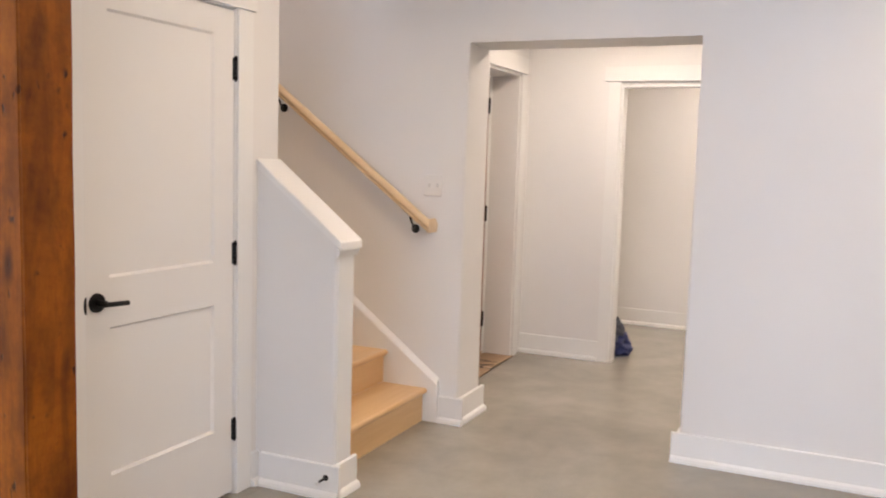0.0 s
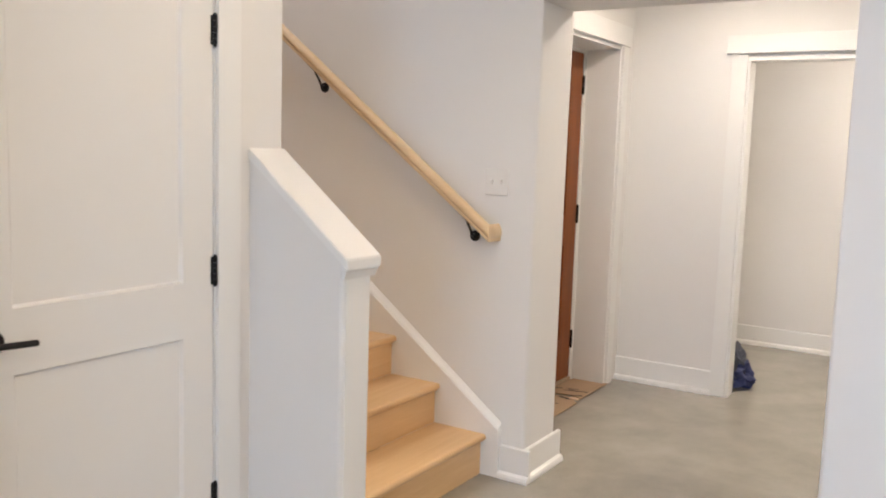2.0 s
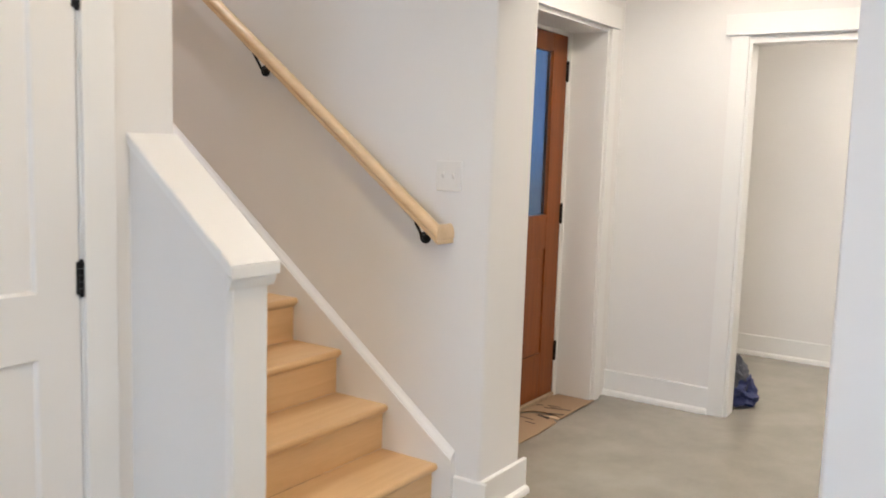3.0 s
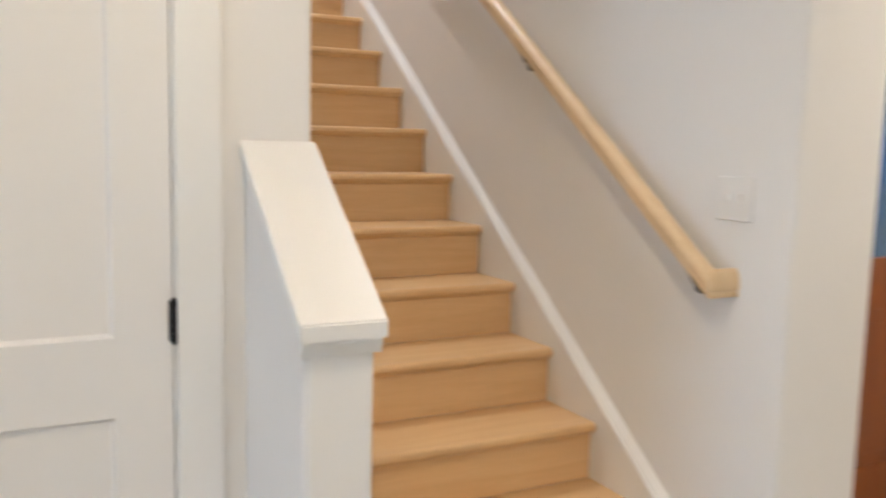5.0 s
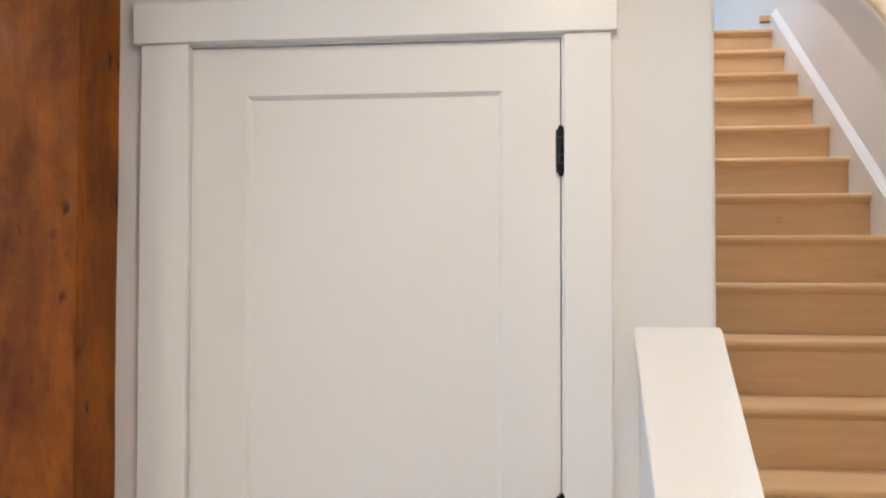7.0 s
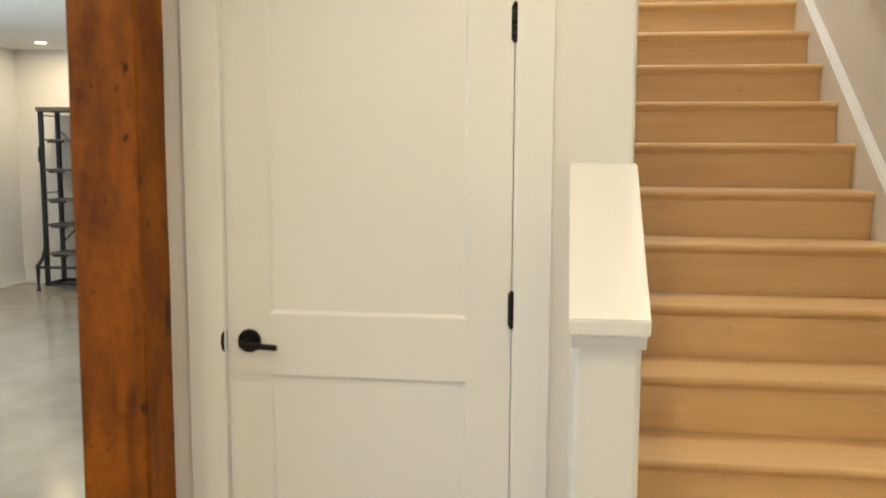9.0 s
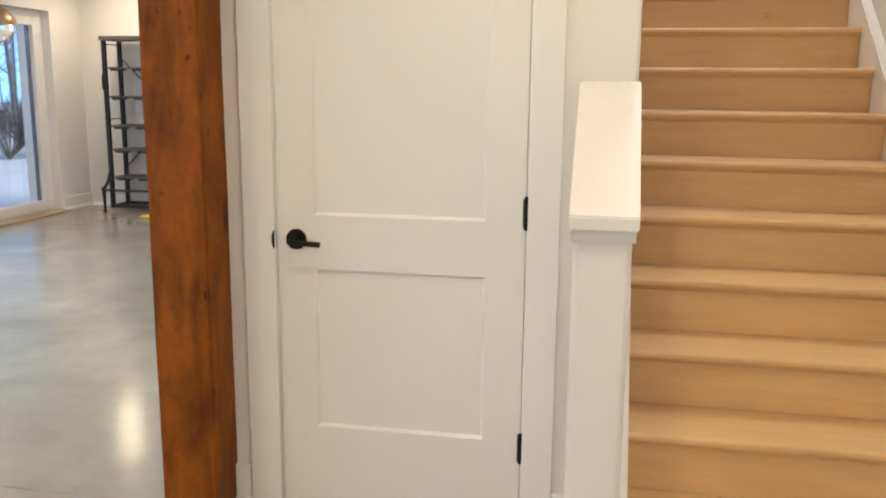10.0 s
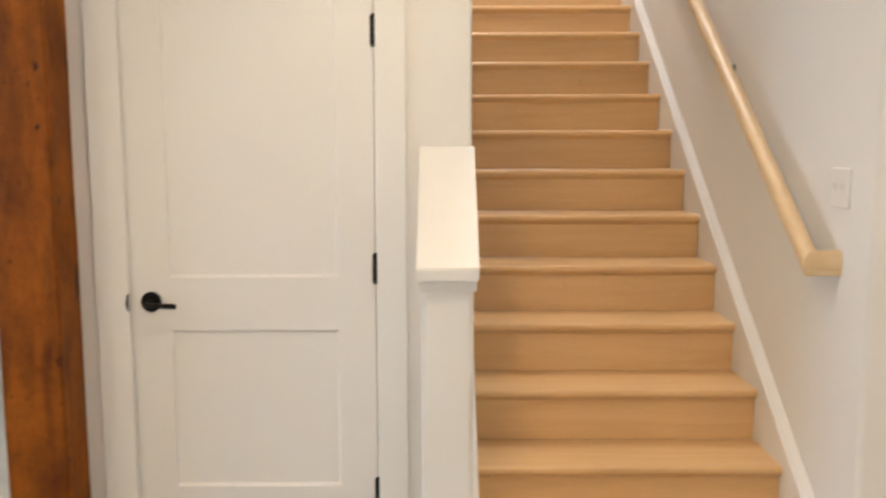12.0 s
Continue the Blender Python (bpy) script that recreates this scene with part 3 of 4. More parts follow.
scotia_mesh = finish(bm, "scotia", MAPLE)
for k in range(1, 17):
    y, z = NOSE1 + (k - 1) * RUN, k * RISE
    for name, me in (("tread", tread_mesh), ("riser", riser_mesh), ("scotia", scotia_mesh)):
        ob = new(name, me)
        ob.location = (0, y, z)
        ob.parent = stairs

part("landing_return", boxes((SX1 - 0.055, EX0 - 0.001, LY + 0.062, LY + 0.11, TOPZ + 0.06, TOPZ + 0.10), bevel=0.006), MAPLE, stairs)

# ---- handrail ----
rail = thing("handrail", label="round-topped maple handrail on black wall brackets", category="handrail")
RX0, RX1 = 1.268, 1.324
RB = 1.062
MITRE = 0.5


def rail_under(y):
    return RB + SLOPE * (y + 0.300)


def loaf(cx, w, h, n=10):
    """Bread-loaf section: flat foot, rounded sides and top."""
    half = [(0.33, 0.0), (0.36, 0.03), (0.36, 0.20), (0.33, 0.24), (0.40, 0.28), (0.5, 0.42)]
    pts = [(cx - w * u, h * v) for u, v in half]
    for i in range(n + 1):
        a = math.pi - math.pi * i / n
        pts.append((cx + w * 0.5 * math.cos(a), h * 0.54 + h * 0.46 * math.sin(a)))
    return pts + [(cx + w * u, h * v) for u, v in reversed(half)]


bm = bmesh.new()
sec = loaf((RX0 + RX1) / 2, RX1 - RX0, 0.066)
ring = []
for y in (-0.300, 3.45):
    ring.append([bm.verts.new((x, y + (0 if y > 0 else MITRE * (x - RX0)), rail_under(y + (0 if y > 0 else MITRE * (x - RX0))) + z)) for x, z in sec])
n = len(sec)
bm.faces.new(ring[0]), bm.faces.new(ring[1])
for i in range(n):
    bm.faces.new((ring[0][i], ring[0][(i + 1) % n], ring[1][(i + 1) % n], ring[1][i]))
part("rail", bm, RAILWOOD, rail, smooth=True)
bm = bmesh.new()
ends = []
for x in (None, EX0 - 0.001):
    row = []
    for px, pz in sec:
        y = -0.300 + MITRE * (px - RX0)
        row.append(bm.verts.new((px if x is None else x, y, rail_under(y) + pz)))
    ends.append(row)
bm.faces.new(ends[0]), bm.faces.new(ends[1])
for i in range(n):
    bm.faces.new((ends[0][i], ends[0][(i + 1) % n], ends[1][(i + 1) % n], ends[1][i]))
part("wall_return", bm, RAILWOOD, rail, "mitred maple return to the wall", smooth=True)
for by in (-0.166, 0.720, 1.606, 2.492, 3.3):
    bz = rail_under(by) - 0.086
    cx = (RX0 + RX1) / 2
    bm = bmesh.new()
    tube(bm, (EX0, by, bz), (EX0 - 0.008, by, bz), 0.025, 0.023, seg=24)
    tube(bm, (EX0 - 0.008, by, bz), (EX0 - 0.014, by, bz), 0.014, 0.009, seg=24)
    bracket = part("bracket", bm, BLACK, rail, "black wall bracket", smooth=True)
    bm = bmesh.new()
    pts = [(EX0 - 0.012, by, bz), (EX0 - 0.030, by, bz + 0.008), (EX0 - 0.044, by, bz + 0.030), (cx + 0.020, by, bz + 0.058), (cx + 0.006, by, rail_under(by) - 0.003)]
    for p, q in zip(pts, pts[1:]):
        tube(bm, p, q, 0.0055, seg=10)
        bmesh.ops.create_uvsphere(bm, u_segments=10, v_segments=6, radius=0.0055, matrix=Matrix.Translation(q))
    part("arm", bm, BLACK, bracket, smooth=True)
    bm = bmesh.new()
    prism(bm, "x", cx - 0.014, cx + 0.014, [(by - 0.035, rail_under(by - 0.035) - 0.004), (by + 0.035, rail_under(by + 0.035) - 0.004), (by + 0.035, rail_under(by + 0.035)), (by - 0.035, rail_under(by - 0.035))])
    part("saddle", bm, BLACK, bracket)

# ---- switch ----
sw = thing("light_switch", label="white two-gang toggle switch on the stair wall", category="light switch")
part("plate", boxes((EX0 - 0.009, EX0, -0.328, -0.214, 1.263, 1.378), bevel=0.003), WHITE_PLASTIC, sw)
for y in (-0.294, -0.248):
    bm = bmesh.new()
    prism(bm, "y", y - 0.0045, y + 0.0045, [(EX0 - 0.0085, 1.309), (EX0 - 0.009, 1.333), (EX0 - 0.020, 1.335), (EX0 - 0.021, 1.328)])
    part("toggle", bm, WHITE_PLASTIC, sw)
    for z in (1.291, 1.351):
        bm = bmesh.new()
        tube(bm, (EX0 - 0.008, y, z), (EX0 - 0.0102, y, z), 0.003, seg=10)
        part("screw", bm, WHITE_PLASTIC, sw)

# ---- timber post ----
bm = boxes((-1.160, -0.967, -0.157, 0.027, 0.0, CEIL))
bmesh.ops.bevel(bm, geom=[e for e in bm.edges if abs(e.verts[0].co.z - e.verts[1].co.z) > 1], offset=0.006, segments=3, affect="EDGES")
bmesh.ops.subdivide_edges(bm, edges=[e for e in bm.edges if abs(e.verts[0].co.z - e.verts[1].co.z) > 1], cuts=40, use_grid_fill=True)
for v in bm.verts:
    w = noise.noise(v.co * 2.3) * 0.0022 + noise.noise(v.co * 9.0) * 0.0012
    v.co.x += w
    v.co.y += noise.noise(v.co * 3.1 + Vector((5, 2, 1))) * 0.002
thing("timber_post", bm, TIMBER, "reddish-brown stained old timber post with knots", "post", smooth=True)

# ---- front door ----
front = thing("front_door", label="closed reddish mahogany front door with a tall glass pane", category="door")
GX0, GX1 = 2.340, 2.912
Y0 = 0.090
for a, b in ((2.172, GX0), (GX1, 3.076)):
    part("stile", boxes((a, b, Y0, Y0 + 0.045, 0.03, 2.064), bevel=0.002), MAHOGANY, front)
for a, b in ((0.03, 0.29), (0.885, 1.075), (1.965, 2.064)):
    part("rail", boxes((GX0 + 0.0003, GX1 - 0.0003, Y0 + 0.0003, Y0 + 0.045, a, b), bevel=0.002), MAHOGANY, front)
bm = boxes((GX0, GX1, Y0 + 0.008, Y0 + 0.03, 0.29, 0.885), (GX0 + 0.05, GX1 - 0.05, Y0 + 0.004, Y0 + 0.02, 0.34, 0.835), bevel=0.004)
part("raised_panel", bm, MAHOGANY, front)
pane = part("pane", boxes((GX0 + 0.002, GX1 - 0.002, Y0 + 0.02, Y0 + 0.026, 1.077, 1.963)), FROST, front, "rippled glass pane")
pane.visible_shadow = False
for c in (0.275, 1.075, 1.872):
    hinge(front, 3.077, Y0 - 0.006, c - 0.052, c + 0.052, 0.008)
bm = bmesh.new()
tube(bm, (2.232, Y0, 1.0), (2.232, Y0 - 0.01, 1.0), 0.032, seg=24)
tube(bm, (2.232, Y0 - 0.01, 1.0), (2.232, Y0 - 0.05, 1.0), 0.011, seg=14)
tube(bm, (2.205, Y0 - 0.052, 1.0), (2.32, Y0 - 0.052, 1.0), 0.009, seg=14)
part("lever_handle", bm, BLACK, front, "black lever handle", smooth=True)
thing("threshold", boxes((2.171, 3.077, 0.075, 0.17, 0.0, 0.028), bevel=0.004), OAKSILL, "low wooden door threshold", "threshold", kind="structure")

KRAFT = paint("torn_cardboard", (0.60, 0.45, 0.30), 0.9, 120, 0.4)


def strip(p, q, width, z0, z1):
    """A thin flat bar from p to q on the floor plan."""
    d = (Vector(q) - Vector(p)).normalized() * width / 2
    bm_ = bmesh.new()
    prism(bm_, "z", z0, z1, [(p[0] - d.y, p[1] + d.x), (q[0] - d.y, q[1] + d.x), (q[0] + d.y, q[1] - d.x), (p[0] + d.y, p[1] - d.x)])
    return bm_


mat_l = thing("cardboard_sheet", label="flattened brown cardboard with a torn edge before the front door", category="cardboard")
bm = bmesh.new()
prism(bm, "z", 0.004, 0.0085, [(2.12, -0.168), (2.40, -0.175), (2.625, -0.168), (2.66, -0.135), (2.70, -0.115), (2.715, -0.06), (2.69, 0.02), (2.63, 0.068), (2.13, 0.070)])
part("sheet", bm, CARD, mat_l)
# The slot's shaded depth is a dark strip laid on the sheet.
part("torn_slot", strip((2.684, -0.030), (2.662, -0.106), 0.022, 0.0086, 0.0092), INK_AND_SLOT, mat_l, "dark torn slot")
part("print", strip((2.60, 0.03), (2.59, -0.05), 0.010, 0.0086, 0.0090), INK_AND_SLOT, mat_l, "dark strip for print and slot shade")
part("print", strip((2.54, -0.03), (2.535, -0.09), 0.008, 0.0086, 0.0090), INK_AND_SLOT, mat_l, "dark strip for print and slot shade")
bm = bmesh.new()
prism(bm, "z", 0.0088, 0.0105, [(2.675, -0.108), (2.700, -0.080), (2.722, -0.118), (2.712, -0.150), (2.668, -0.158)])
part("torn_ply", bm, KRAFT, mat_l, "pale torn inner ply")

mat_r = thing("cardboard_flap", label="brown cardboard flap with dark print by the front door", category="cardboard")
lift = Matrix.Rotation(radians(0.6), 3, "Y")
bm = bmesh.new()
prism(bm, "z", 0.0, 0.0045, [(2.70, -0.160), (3.14, -0.152), (3.14, -0.131), (3.116, -0.130), (3.116, 0.07), (2.66, 0.072), (2.725, 0.01), (2.74, -0.07)])
bmesh.ops.rotate(bm, verts=bm.verts, cent=(3.11, 0, 0.0), matrix=lift)
bmesh.ops.translate(bm, verts=bm.verts, vec=(0, 0, 0.0042))
part("sheet", bm, CARD, mat_r)
# The last strip is a second torn slot with its shade painted dark.
for p, q, w in (((2.865, 0.005), (2.876, -0.070), 0.010), ((2.815, 0.004), (2.856, -0.139), 0.012), ((2.828, 0.062), (2.852, 0.026), 0.011), ((2.842, -0.02), (2.850, -0.055), 0.008), ((2.728, -0.072), (2.760, -0.146), 0.018)):
    bm = strip(p, q, w, 0.0046, 0.0052)
    bmesh.ops.rotate(bm, verts=bm.verts, cent=(3.11, 0, 0.0), matrix=lift)
    bmesh.ops.translate(bm, verts=bm.verts, vec=(0, 0, 0.0042))
    part("print", bm, INK_AND_SLOT, mat_r, "dark strip for print and slot shade")
thing("masking_tape", boxes((2.18, 2.60, 0.0795, 0.0893, 0.0285, 0.052), bevel=0.001), TAPE, "strip of blue masking tape along the door's foot", "tape")


def crumpled(cx, cy, z0, sx, sy, sz, seed, fold):
    """A soft heap with folds, flat below."""
    bm_ = bmesh.new()
    bmesh.ops.create_icosphere(bm_, subdivisions=4, radius=1.0)
    off = Vector((seed, seed * 2.3, seed * 0.7))
    for v in bm_.verts:
        p = v.co.copy()
        ridge = 1 - abs(noise.noise(p * 1.6 + off)) * 2
        w = 1 + fold * noise.noise(p * 1.2 + off) + fold * 0.5 * ridge * noise.noise(p * 3.5 + off)
        v.co = Vector((p.x * sx * w, p.y * sy * w, max((p.z * w + 0.75) * sz, 0.0)))
        v.co += Vector((cx, cy, z0))
    return bm_


def bunched(cx, cy, cz, radii, seed, tip=0.0, base=0.0):
    """A lump of stiff cloth: sharp folds, hollows between them, flat where it lies on something."""
    bm_ = bmesh.new()
    bmesh.ops.create_icosphere(bm_, subdivisions=5, radius=1.0)
    off = Vector((seed, 1.7 * seed, 0.3 * seed))
    for v in bm_.verts:
        d = v.co.normalized()
        fold = 1 - 2.2 * abs(noise.noise(d * 1.5 + off))
        crease = 1 - 2.0 * abs(noise.noise(d * 3.4 + off * 2))
        fine = 1 - 2.0 * abs(noise.noise(d * 8.0 + off * 3))
        k = 0.62 + 0.30 * fold + 0.13 * crease + 0.04 * fine
        p = Vector((d.x * radii[0], d.y * radii[1], d.z * radii[2])) * k
        p.x -= tip * max(d.z, 0.0)
        v.co = (cx + p.x, cy + p.y, max(cz + p.z, base + 0.002 + 0.004 * abs(d.x)))
    return bm_


bag = thing("cloth_bag", label="crumpled blue cloth bag with a grey flap on the floor", category="bag")
part("bag_body", bunched(3.65, -0.815, 0.075, (0.135, 0.13, 0.115), 2.3), BLUECLOTH, bag, smooth=True)
part("flap", bunched(3.62, -0.80, 0.165, (0.10, 0.09, 0.15), 5.1, 0.03, 0.05), GREYCLOTH, bag, "grey folded flap", smooth=True)

# ---- the large room beyond the post ----
# Most of these fixtures are unseen, added to match the fill lamps.
for x, y, power in DOWNLIGHTS + ENTRY_LIGHTS:
    light = thing("recessed_light", label="small round recessed ceiling light, lit", category="ceiling light", group="recessed ceiling lights")
    bm = bmesh.new()
    tube(bm, (x, y, CEIL - 0.004), (x, y, CEIL), 0.075, seg=32)
    part("ring", bm, TRIM, light, smooth=True)
    bm = bmesh.new()
    tube(bm, (x, y, CEIL - 0.007), (x, y, CEIL - 0.0045), 0.052, seg=28)
    part("lens", bm, GLOW, light, smooth=True)

shelf = thing("shelving_unit", label="tall black iron shelving unit with dark boards and claw feet", category="shelf")
SXS = (-5.265, -4.61, -3.955)
SF, SB, STOP = 6.20, 6.51, 1.93
for x in SXS:
    for y in (SF, SB):
        part("upright", boxes((x - 0.021, x + 0.021, y - 0.021, y + 0.021, 0.03, STOP - 0.045), bevel=0.003), IRON, shelf)
part("top_board", boxes((SXS[0] - 0.035, SXS[2] + 0.035, SF - 0.035, SB + 0.035, STOP - 0.045, STOP), bevel=0.004), SHELFWOOD, shelf)
for z in (1.60, 1.285, 0.965, 0.70, 0.39):
    sh = part("shelf_board", boxes((SXS[0] + 0.0225, SXS[2] - 0.0225, SF - 0.012, SB + 0.012, z - 0.022, z), bevel=0.003), SHELFWOOD, shelf)
    for x in (-5.20, -4.93, -4.66, -4.38, -4.12):
        part("cleat", boxes((x, x + 0.17, SF - 0.008, SF + 0.03, z - 0.042, z - 0.0225), bevel=0.002), IRON, sh)
for y in (SF, SB):
    part("bottom_rail", boxes((SXS[0] + 0.022, SXS[2] - 0.022, y - 0.015, y + 0.015, 0.035, 0.075), bevel=0.003), IRON, shelf)
for x in SXS:
    part("side_rail", boxes((x - 0.012, x + 0.012, SF + 0.022, SB - 0.022, 0.035, 0.07), bevel=0.003), IRON, shelf)
    for z in (1.845, 1.03):
        bm = bmesh.new()
        tube(bm, (x, SF + 0.02, z), (x, SB - 0.02, z), 0.006, seg=8)
        part("tie_rod", bm, IRON, shelf, smooth=True)
    bm = bmesh.new()
    for p, q in (((x - 0.004, SF - 0.02, 1.36), (x - 0.004, SF - 0.055, 1.36)), ((x - 0.004, SF - 0.055, 1.355), (x - 0.004, SF - 0.055, 1.515)), ((x - 0.004, SF - 0.055, 1.51), (x - 0.004, SF - 0.02, 1.51))):
        tube(bm, p, q, 0.0075, seg=8)
    part("pull", bm, IRON, shelf, smooth=True)
    bm = bmesh.new()
    pts = [(x, SF - 0.012, 0.52), (x - 0.004, SF - 0.03, 0.42), (x - 0.01, SF - 0.065, 0.33), (x - 0.02, SF - 0.12, 0.275), (x - 0.022, SF - 0.135, 0.255)]
    for i, (p, q) in enumerate(zip(pts, pts[1:])):
        tube(bm, p, q, 0.014 + 0.002 * i, 0.016 + 0.002 * i, seg=10)
    bmesh.ops.create_uvsphere(bm, u_segments=12, v_segments=8, radius=0.026, matrix=Matrix.Translation((x - 0.022, SF - 0.135, 0.262)))
    tube(bm, (x - 0.022, SF - 0.135, 0.25), (x - 0.022, SF - 0.135, 0.03), 0.022, 0.012, seg=12)
    tube(bm, (x - 0.022, SF - 0.135, 0.035), (x - 0.022, SF - 0.135, 0.0), 0.016, 0.026, seg=12)
    part("curved_foot", bm, IRON, shelf, smooth=True)
bm = bmesh.new()
tube(bm, (SXS[0] - 0.022, SF - 0.135, 0.25), (SXS[2] - 0.022, SF - 0.135, 0.25), 0.014, seg=10)
part("foot_bar", bm, IRON, shelf, smooth=True)
for z0, z1 in ((1.70, 0.45), (0.48, 1.68)):
    bm = bmesh.new()
    tube(bm, (SXS[0], SB + 0.024, z0), (SXS[2], SB + 0.024 + (0.01 if z0 < 1 else 0), z1), 0.008, seg=8)
    part("brace", bm, IRON, shelf, smooth=True)

bm = crumpled(0, 0, 0, 0.092, 0.046, 0.02, 1.3, 0.08)
ob = thing("yellow_sponge", bm, YELLOW, "small yellow sponge lying on the floor", "sponge", smooth=True, at=(-4.60, 5.80, 0.0))
ob.rotation_euler = (0, 0, radians(20))

# glazed doors of the west wall; the two wide ones are unseen, added for daylight


def glazed_door(name, y0, y1, z1, hinged, lab):
    d = thing(name, label=lab, category="glazed door")
    x0, x1 = -5.985, -5.91
    w = 0.065
    for a, b in ((y0, y0 + w), (y1 - w, y1)):
        part("frame_post", boxes((x0, x1, a, b, 0.0, z1), bevel=0.004), PVC, d)
    part("frame_head", boxes((x0, x1, y0 + w, y1 - w, z1 - w, z1), bevel=0.004), PVC, d)
    part("frame_sill", boxes((x0, x1, y0 + w, y1 - w, 0.0, 0.04), bevel=0.004), PVC, d)
    a, b, t, u = y0 + w + 0.003, y1 - w - 0.003, 0.045, z1 - w - 0.004
    s_ = 0.092
    sx0, sx1 = x0 + 0.015, x1 + 0.014
    for p, q in ((a, a + s_), (b - s_, b)):
        part("sash_stile", boxes((sx0, sx1, p, q, t, u), bevel=0.004), PVC, d)
    for p, q in ((t, t + s_), (u - s_, u)):
        part("sash_rail", boxes((sx0, sx1, a + s_, b - s_, p, q), bevel=0.004), PVC, d)
    pane_ = part("pane", boxes((sx0 + 0.03, sx0 + 0.036, a + s_, b - s_, t + s_, u - s_)), GLASS, d)
    pane_.visible_shadow = False
    for r in ((sx0 + 0.001, sx0 + 0.02, b - s_ - 0.045, b - s_, t + s_, u - s_), (sx0 + 0.001, sx0 + 0.02, a + s_, a + s_ + 0.045, t + s_, u - s_)):
        part("outer_bead", boxes(r), GASKET, d, "dark outer glazing bead")
    if hinged:
        for z in (0.22, 1.04, 1.86):
            bm_ = bmesh.new()
            tube(bm_, (sx1 + 0.012, b + 0.01, z), (sx1 + 0.012, b + 0.01, z + 0.10), 0.011, seg=12)
            cuboid(bm_, sx1 - 0.004, sx1 + 0.008, b - 0.045, b + 0.005, z + 0.035, z + 0.085, bevel=0.002)
            part("hinge", bm_, PVC, d, "white barrel hinge", smooth=True)
    return d


glazed_door("glazed_door", GY0 + 0.002, GY1 - 0.002, GZ - 0.002, True, "white-framed glazed outer door, closed, in a deep reveal")
glazed_door("glazed_door", 0.602, 3.598, 2.188, False, "added unseen glazed door, wide and white-framed, closed")
glazed_door("glazed_door", -3.398, -0.702, 2.298, False, "added unseen glazed door, wide and white-framed, closed")
thing("trim_sill", boxes((-5.905, -5.70, GY0 + 0.003, GY1 - 0.003, 0.0, 0.018), bevel=0.003), OAKSILL, "pale wooden sill board at the glazed door", "sill", kind="structure")

# pendant lamp
PX, PY, PZ = -4.05, 2.95, 1.82
pend = thing("pendant_lamp", label="bronze dome pendant lamp with a clear glass globe", category="pendant lamp")
bm = bmesh.new()
bmesh.ops.create_uvsphere(bm, u_segments=32, v_segments=16, radius=0.135, matrix=Matrix.Translation((PX, PY, PZ)))
bmesh.ops.delete(bm, geom=[v for v in bm.verts if v.co.z < PZ - 0.001], context="VERTS")
bmesh.ops.solidify(bm, geom=bm.faces[:], thickness=0.003)
tube(bm, (PX, PY, PZ + 0.13), (PX, PY, PZ + 0.19), 0.03, 0.018, seg=16)
part("shade", bm, BRASS, pend, smooth=True)
bm = bmesh.new()
bmesh.ops.create_uvsphere(bm, u_segments=28, v_segments=16, radius=0.105, matrix=Matrix.Translation((PX, PY, PZ - 0.02)))
part("globe", bm, GLASS, pend, "clear glass globe", smooth=True)
bm = bmesh.new()
tube(bm, (PX, PY, PZ + 0.185), (PX, PY, CEIL - 0.02), 0.004, seg=8)
part("cord", bm, BLACK, pend, smooth=True)
bm = bmesh.new()
tube(bm, (PX, PY, CEIL - 0.02), (PX, PY, CEIL), 0.06, seg=20)
part("canopy", bm, BRASS, pend, smooth=True)

# ---- outdoors ----
bm = bmesh.new()
bmesh.ops.create_grid(bm, x_segments=2, y_segments=2, size=300, matrix=Matrix.Translation((0, 0, -0.13)))
thing("ground", bm, SNOW, "snow-covered ground", "ground", kind="structure")


bm = bmesh.new()
ringa, ringb = [], []
for i in range(180):
    a = 2 * math.pi * i / 180
    far = 75 + 12 * noise.noise(Vector((math.cos(a) * 2, math.sin(a) * 2, 0)))
    hgt = 15 + 7 * noise.noise(Vector((math.cos(a) * 4, math.sin(a) * 4, 3))) + 2.5 * noise.noise(Vector((math.cos(a) * 30, math.sin(a) * 30, 3)))
    ringa.append(bm.verts.new((math.cos(a) * far, math.sin(a) * far, -0.2)))
    ringb.append(bm.verts.new((math.cos(a) * (far + 14), math.sin(a) * (far + 14), hgt)))
for i in range(180):
    bm.faces.new((ringa[i], ringa[(i + 1) % 180], ringb[(i + 1) % 180], ringb[i]))
# Blue emission on the woods stands in for bright sky haze.
GLOW_HAZE = paint("far_woods_glow", (0.15, 0.20, 0.28), 0.95, 0.6, 0.6)
bsdf(GLOW_HAZE).inputs["Emission Color"].default_value = (0.13, 0.38, 0.88, 1)
bsdf(GLOW_HAZE).inputs["Emission Strength"].default_value = 2.4
thing("backdrop", bm, GLOW_HAZE, "distant wooded rise with a blue glow added for bright winter haze", "woods", kind="structure")


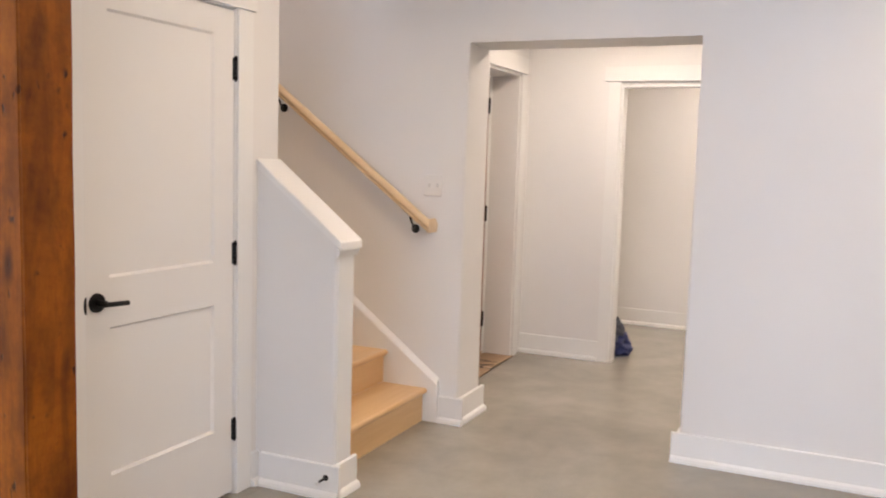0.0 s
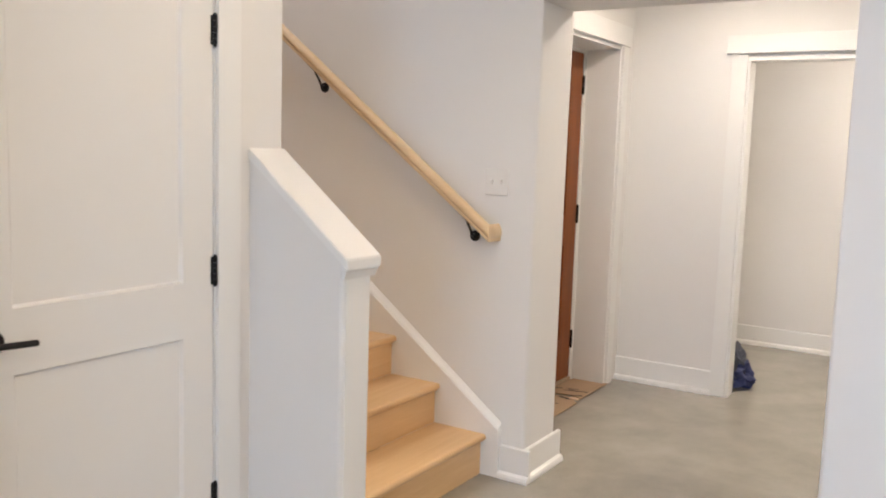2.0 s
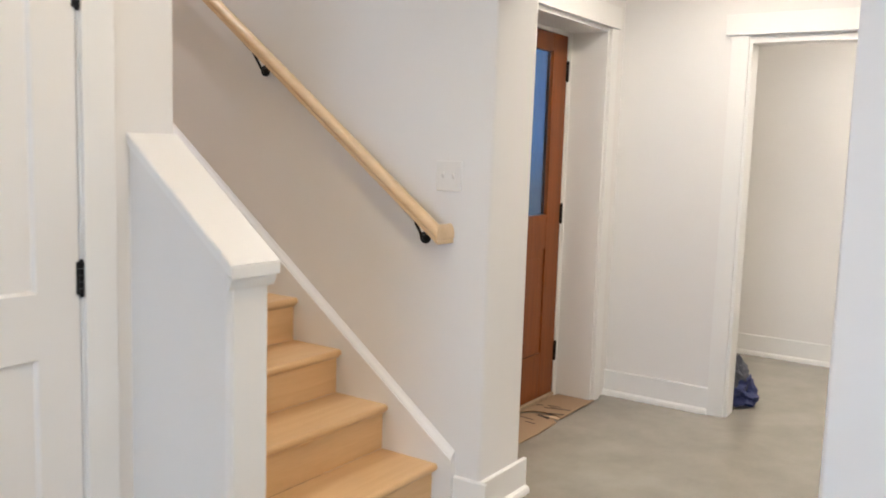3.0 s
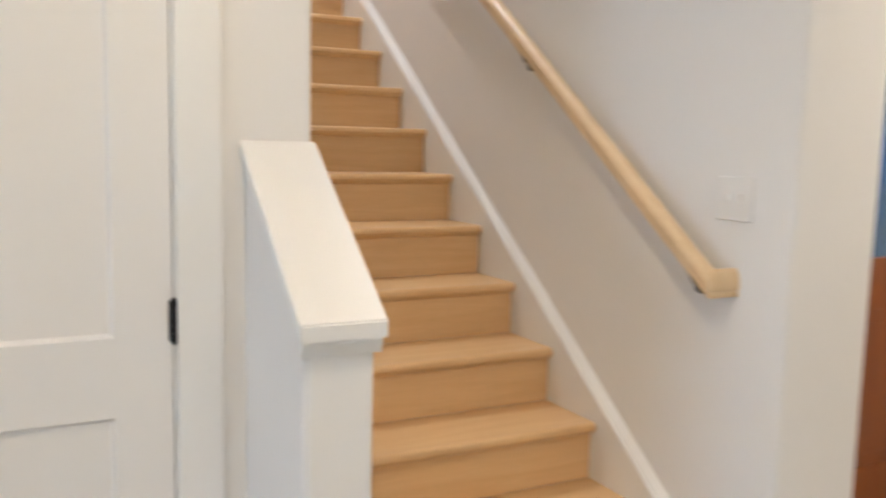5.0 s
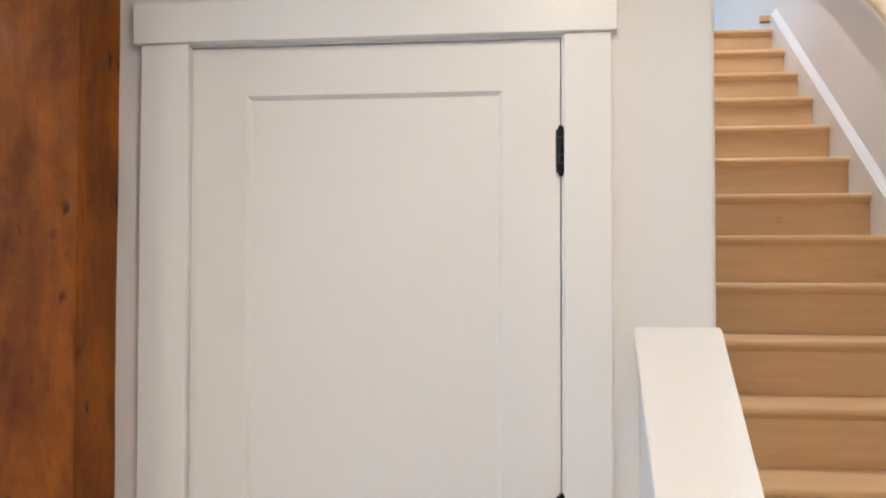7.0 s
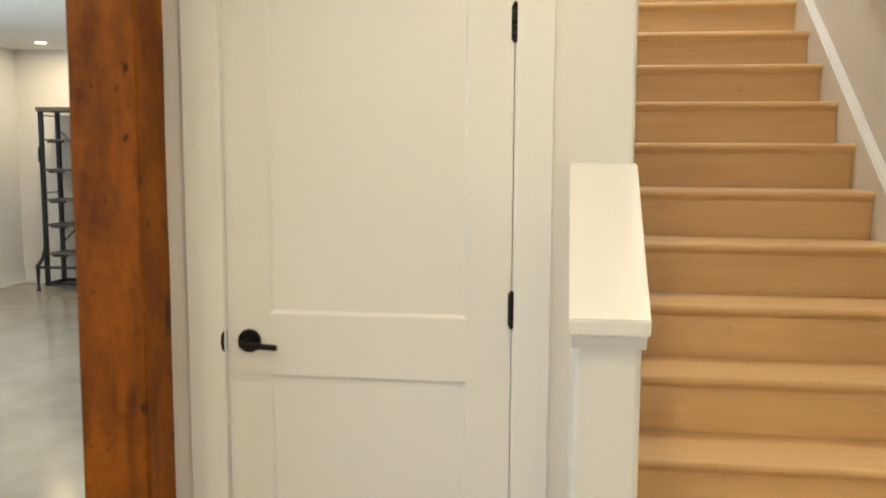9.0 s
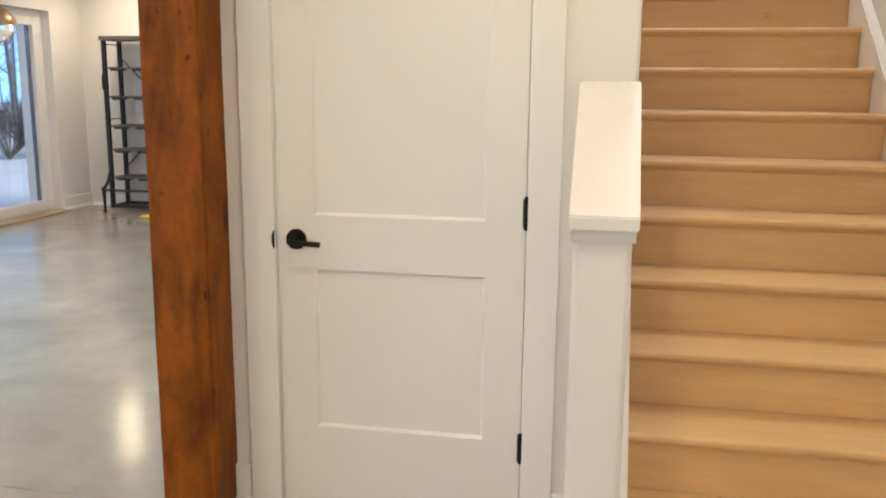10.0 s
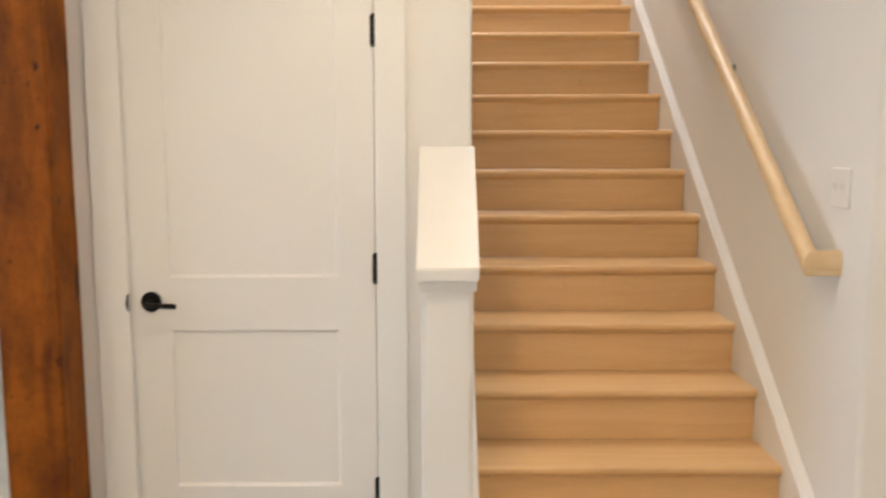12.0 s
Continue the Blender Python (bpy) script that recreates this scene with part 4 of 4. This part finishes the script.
def limb(bm, p, d, length, r, depth, rnd):
    """A tapered limb that forks."""
    q = p + d * length
    tube(bm, p, q, r, r * 0.62, seg=6 if depth > 1 else 4)
    if depth == 0:
        return
    for _ in range(rnd.choice((2, 3))):
        side = Vector((rnd.uniform(-1, 1), rnd.uniform(-1, 1), rnd.uniform(0.0, 0.9))).normalized()
        limb(bm, p + d * length * rnd.uniform(0.55, 1.0), (d * 0.9 + side * 0.75).normalized(), length * rnd.uniform(0.5, 0.72), r * 0.55, depth - 1, rnd)


rnd = random.Random(4)
spots = []
for _ in range(34):
    d = rnd.uniform(2, 26)
    spots.append((-10 - d, 12 + 1.3 * d + rnd.uniform(-5, 5)))
for _ in range(16):
    spots.append((rnd.uniform(9, 26), rnd.uniform(4, 22)))
for x, y in spots:
    tree = thing("bare_tree", label="leafless winter tree in the snow outside", category="tree", group="winter trees", at=(x, y, -0.13))
    h = rnd.uniform(6, 10)
    r = rnd.uniform(0.022, 0.065)
    bm = bmesh.new()
    top = Vector((rnd.uniform(-0.5, 0.5), rnd.uniform(-0.5, 0.5), h))
    tube(bm, (0, 0, 0), top * 0.5, r, r * 0.75, seg=8)
    tube(bm, top * 0.5, top, r * 0.75, r * 0.3, seg=8)
    part("trunk", bm, BARK, tree)
    for i in range(11):
        bm = bmesh.new()
        f = rnd.uniform(0.18, 0.95)
        a = rnd.uniform(0, 6.28)
        limb(bm, top * f, Vector((math.cos(a), math.sin(a), rnd.uniform(0.2, 1.0))).normalized(), h * 0.26 * (1.15 - f), r * 0.34, 2, rnd)
        part("limb", bm, BARK, tree)
for i in range(34):
    x, y = (rnd.uniform(-12.5, -10.8), 9.5 + i * 0.5) if i < 16 else (rnd.uniform(-17.0, -13.5), 11.0 + (i - 16) * 0.6)
    bush = thing("bare_shrub", label="twiggy leafless shrub with snow around it", category="shrub", group="winter shrubs", at=(x, y, -0.13))
    bm = bmesh.new()
    for _ in range(24):
        a = rnd.uniform(0, 6.28)
        limb(bm, Vector((0, 0, 0)), Vector((math.cos(a) * 0.6, math.sin(a) * 0.6, rnd.uniform(0.5, 1.2))).normalized(), rnd.uniform(0.5, 0.9), 0.015, 2, rnd)
    part("twigs", bm, BARK, bush)
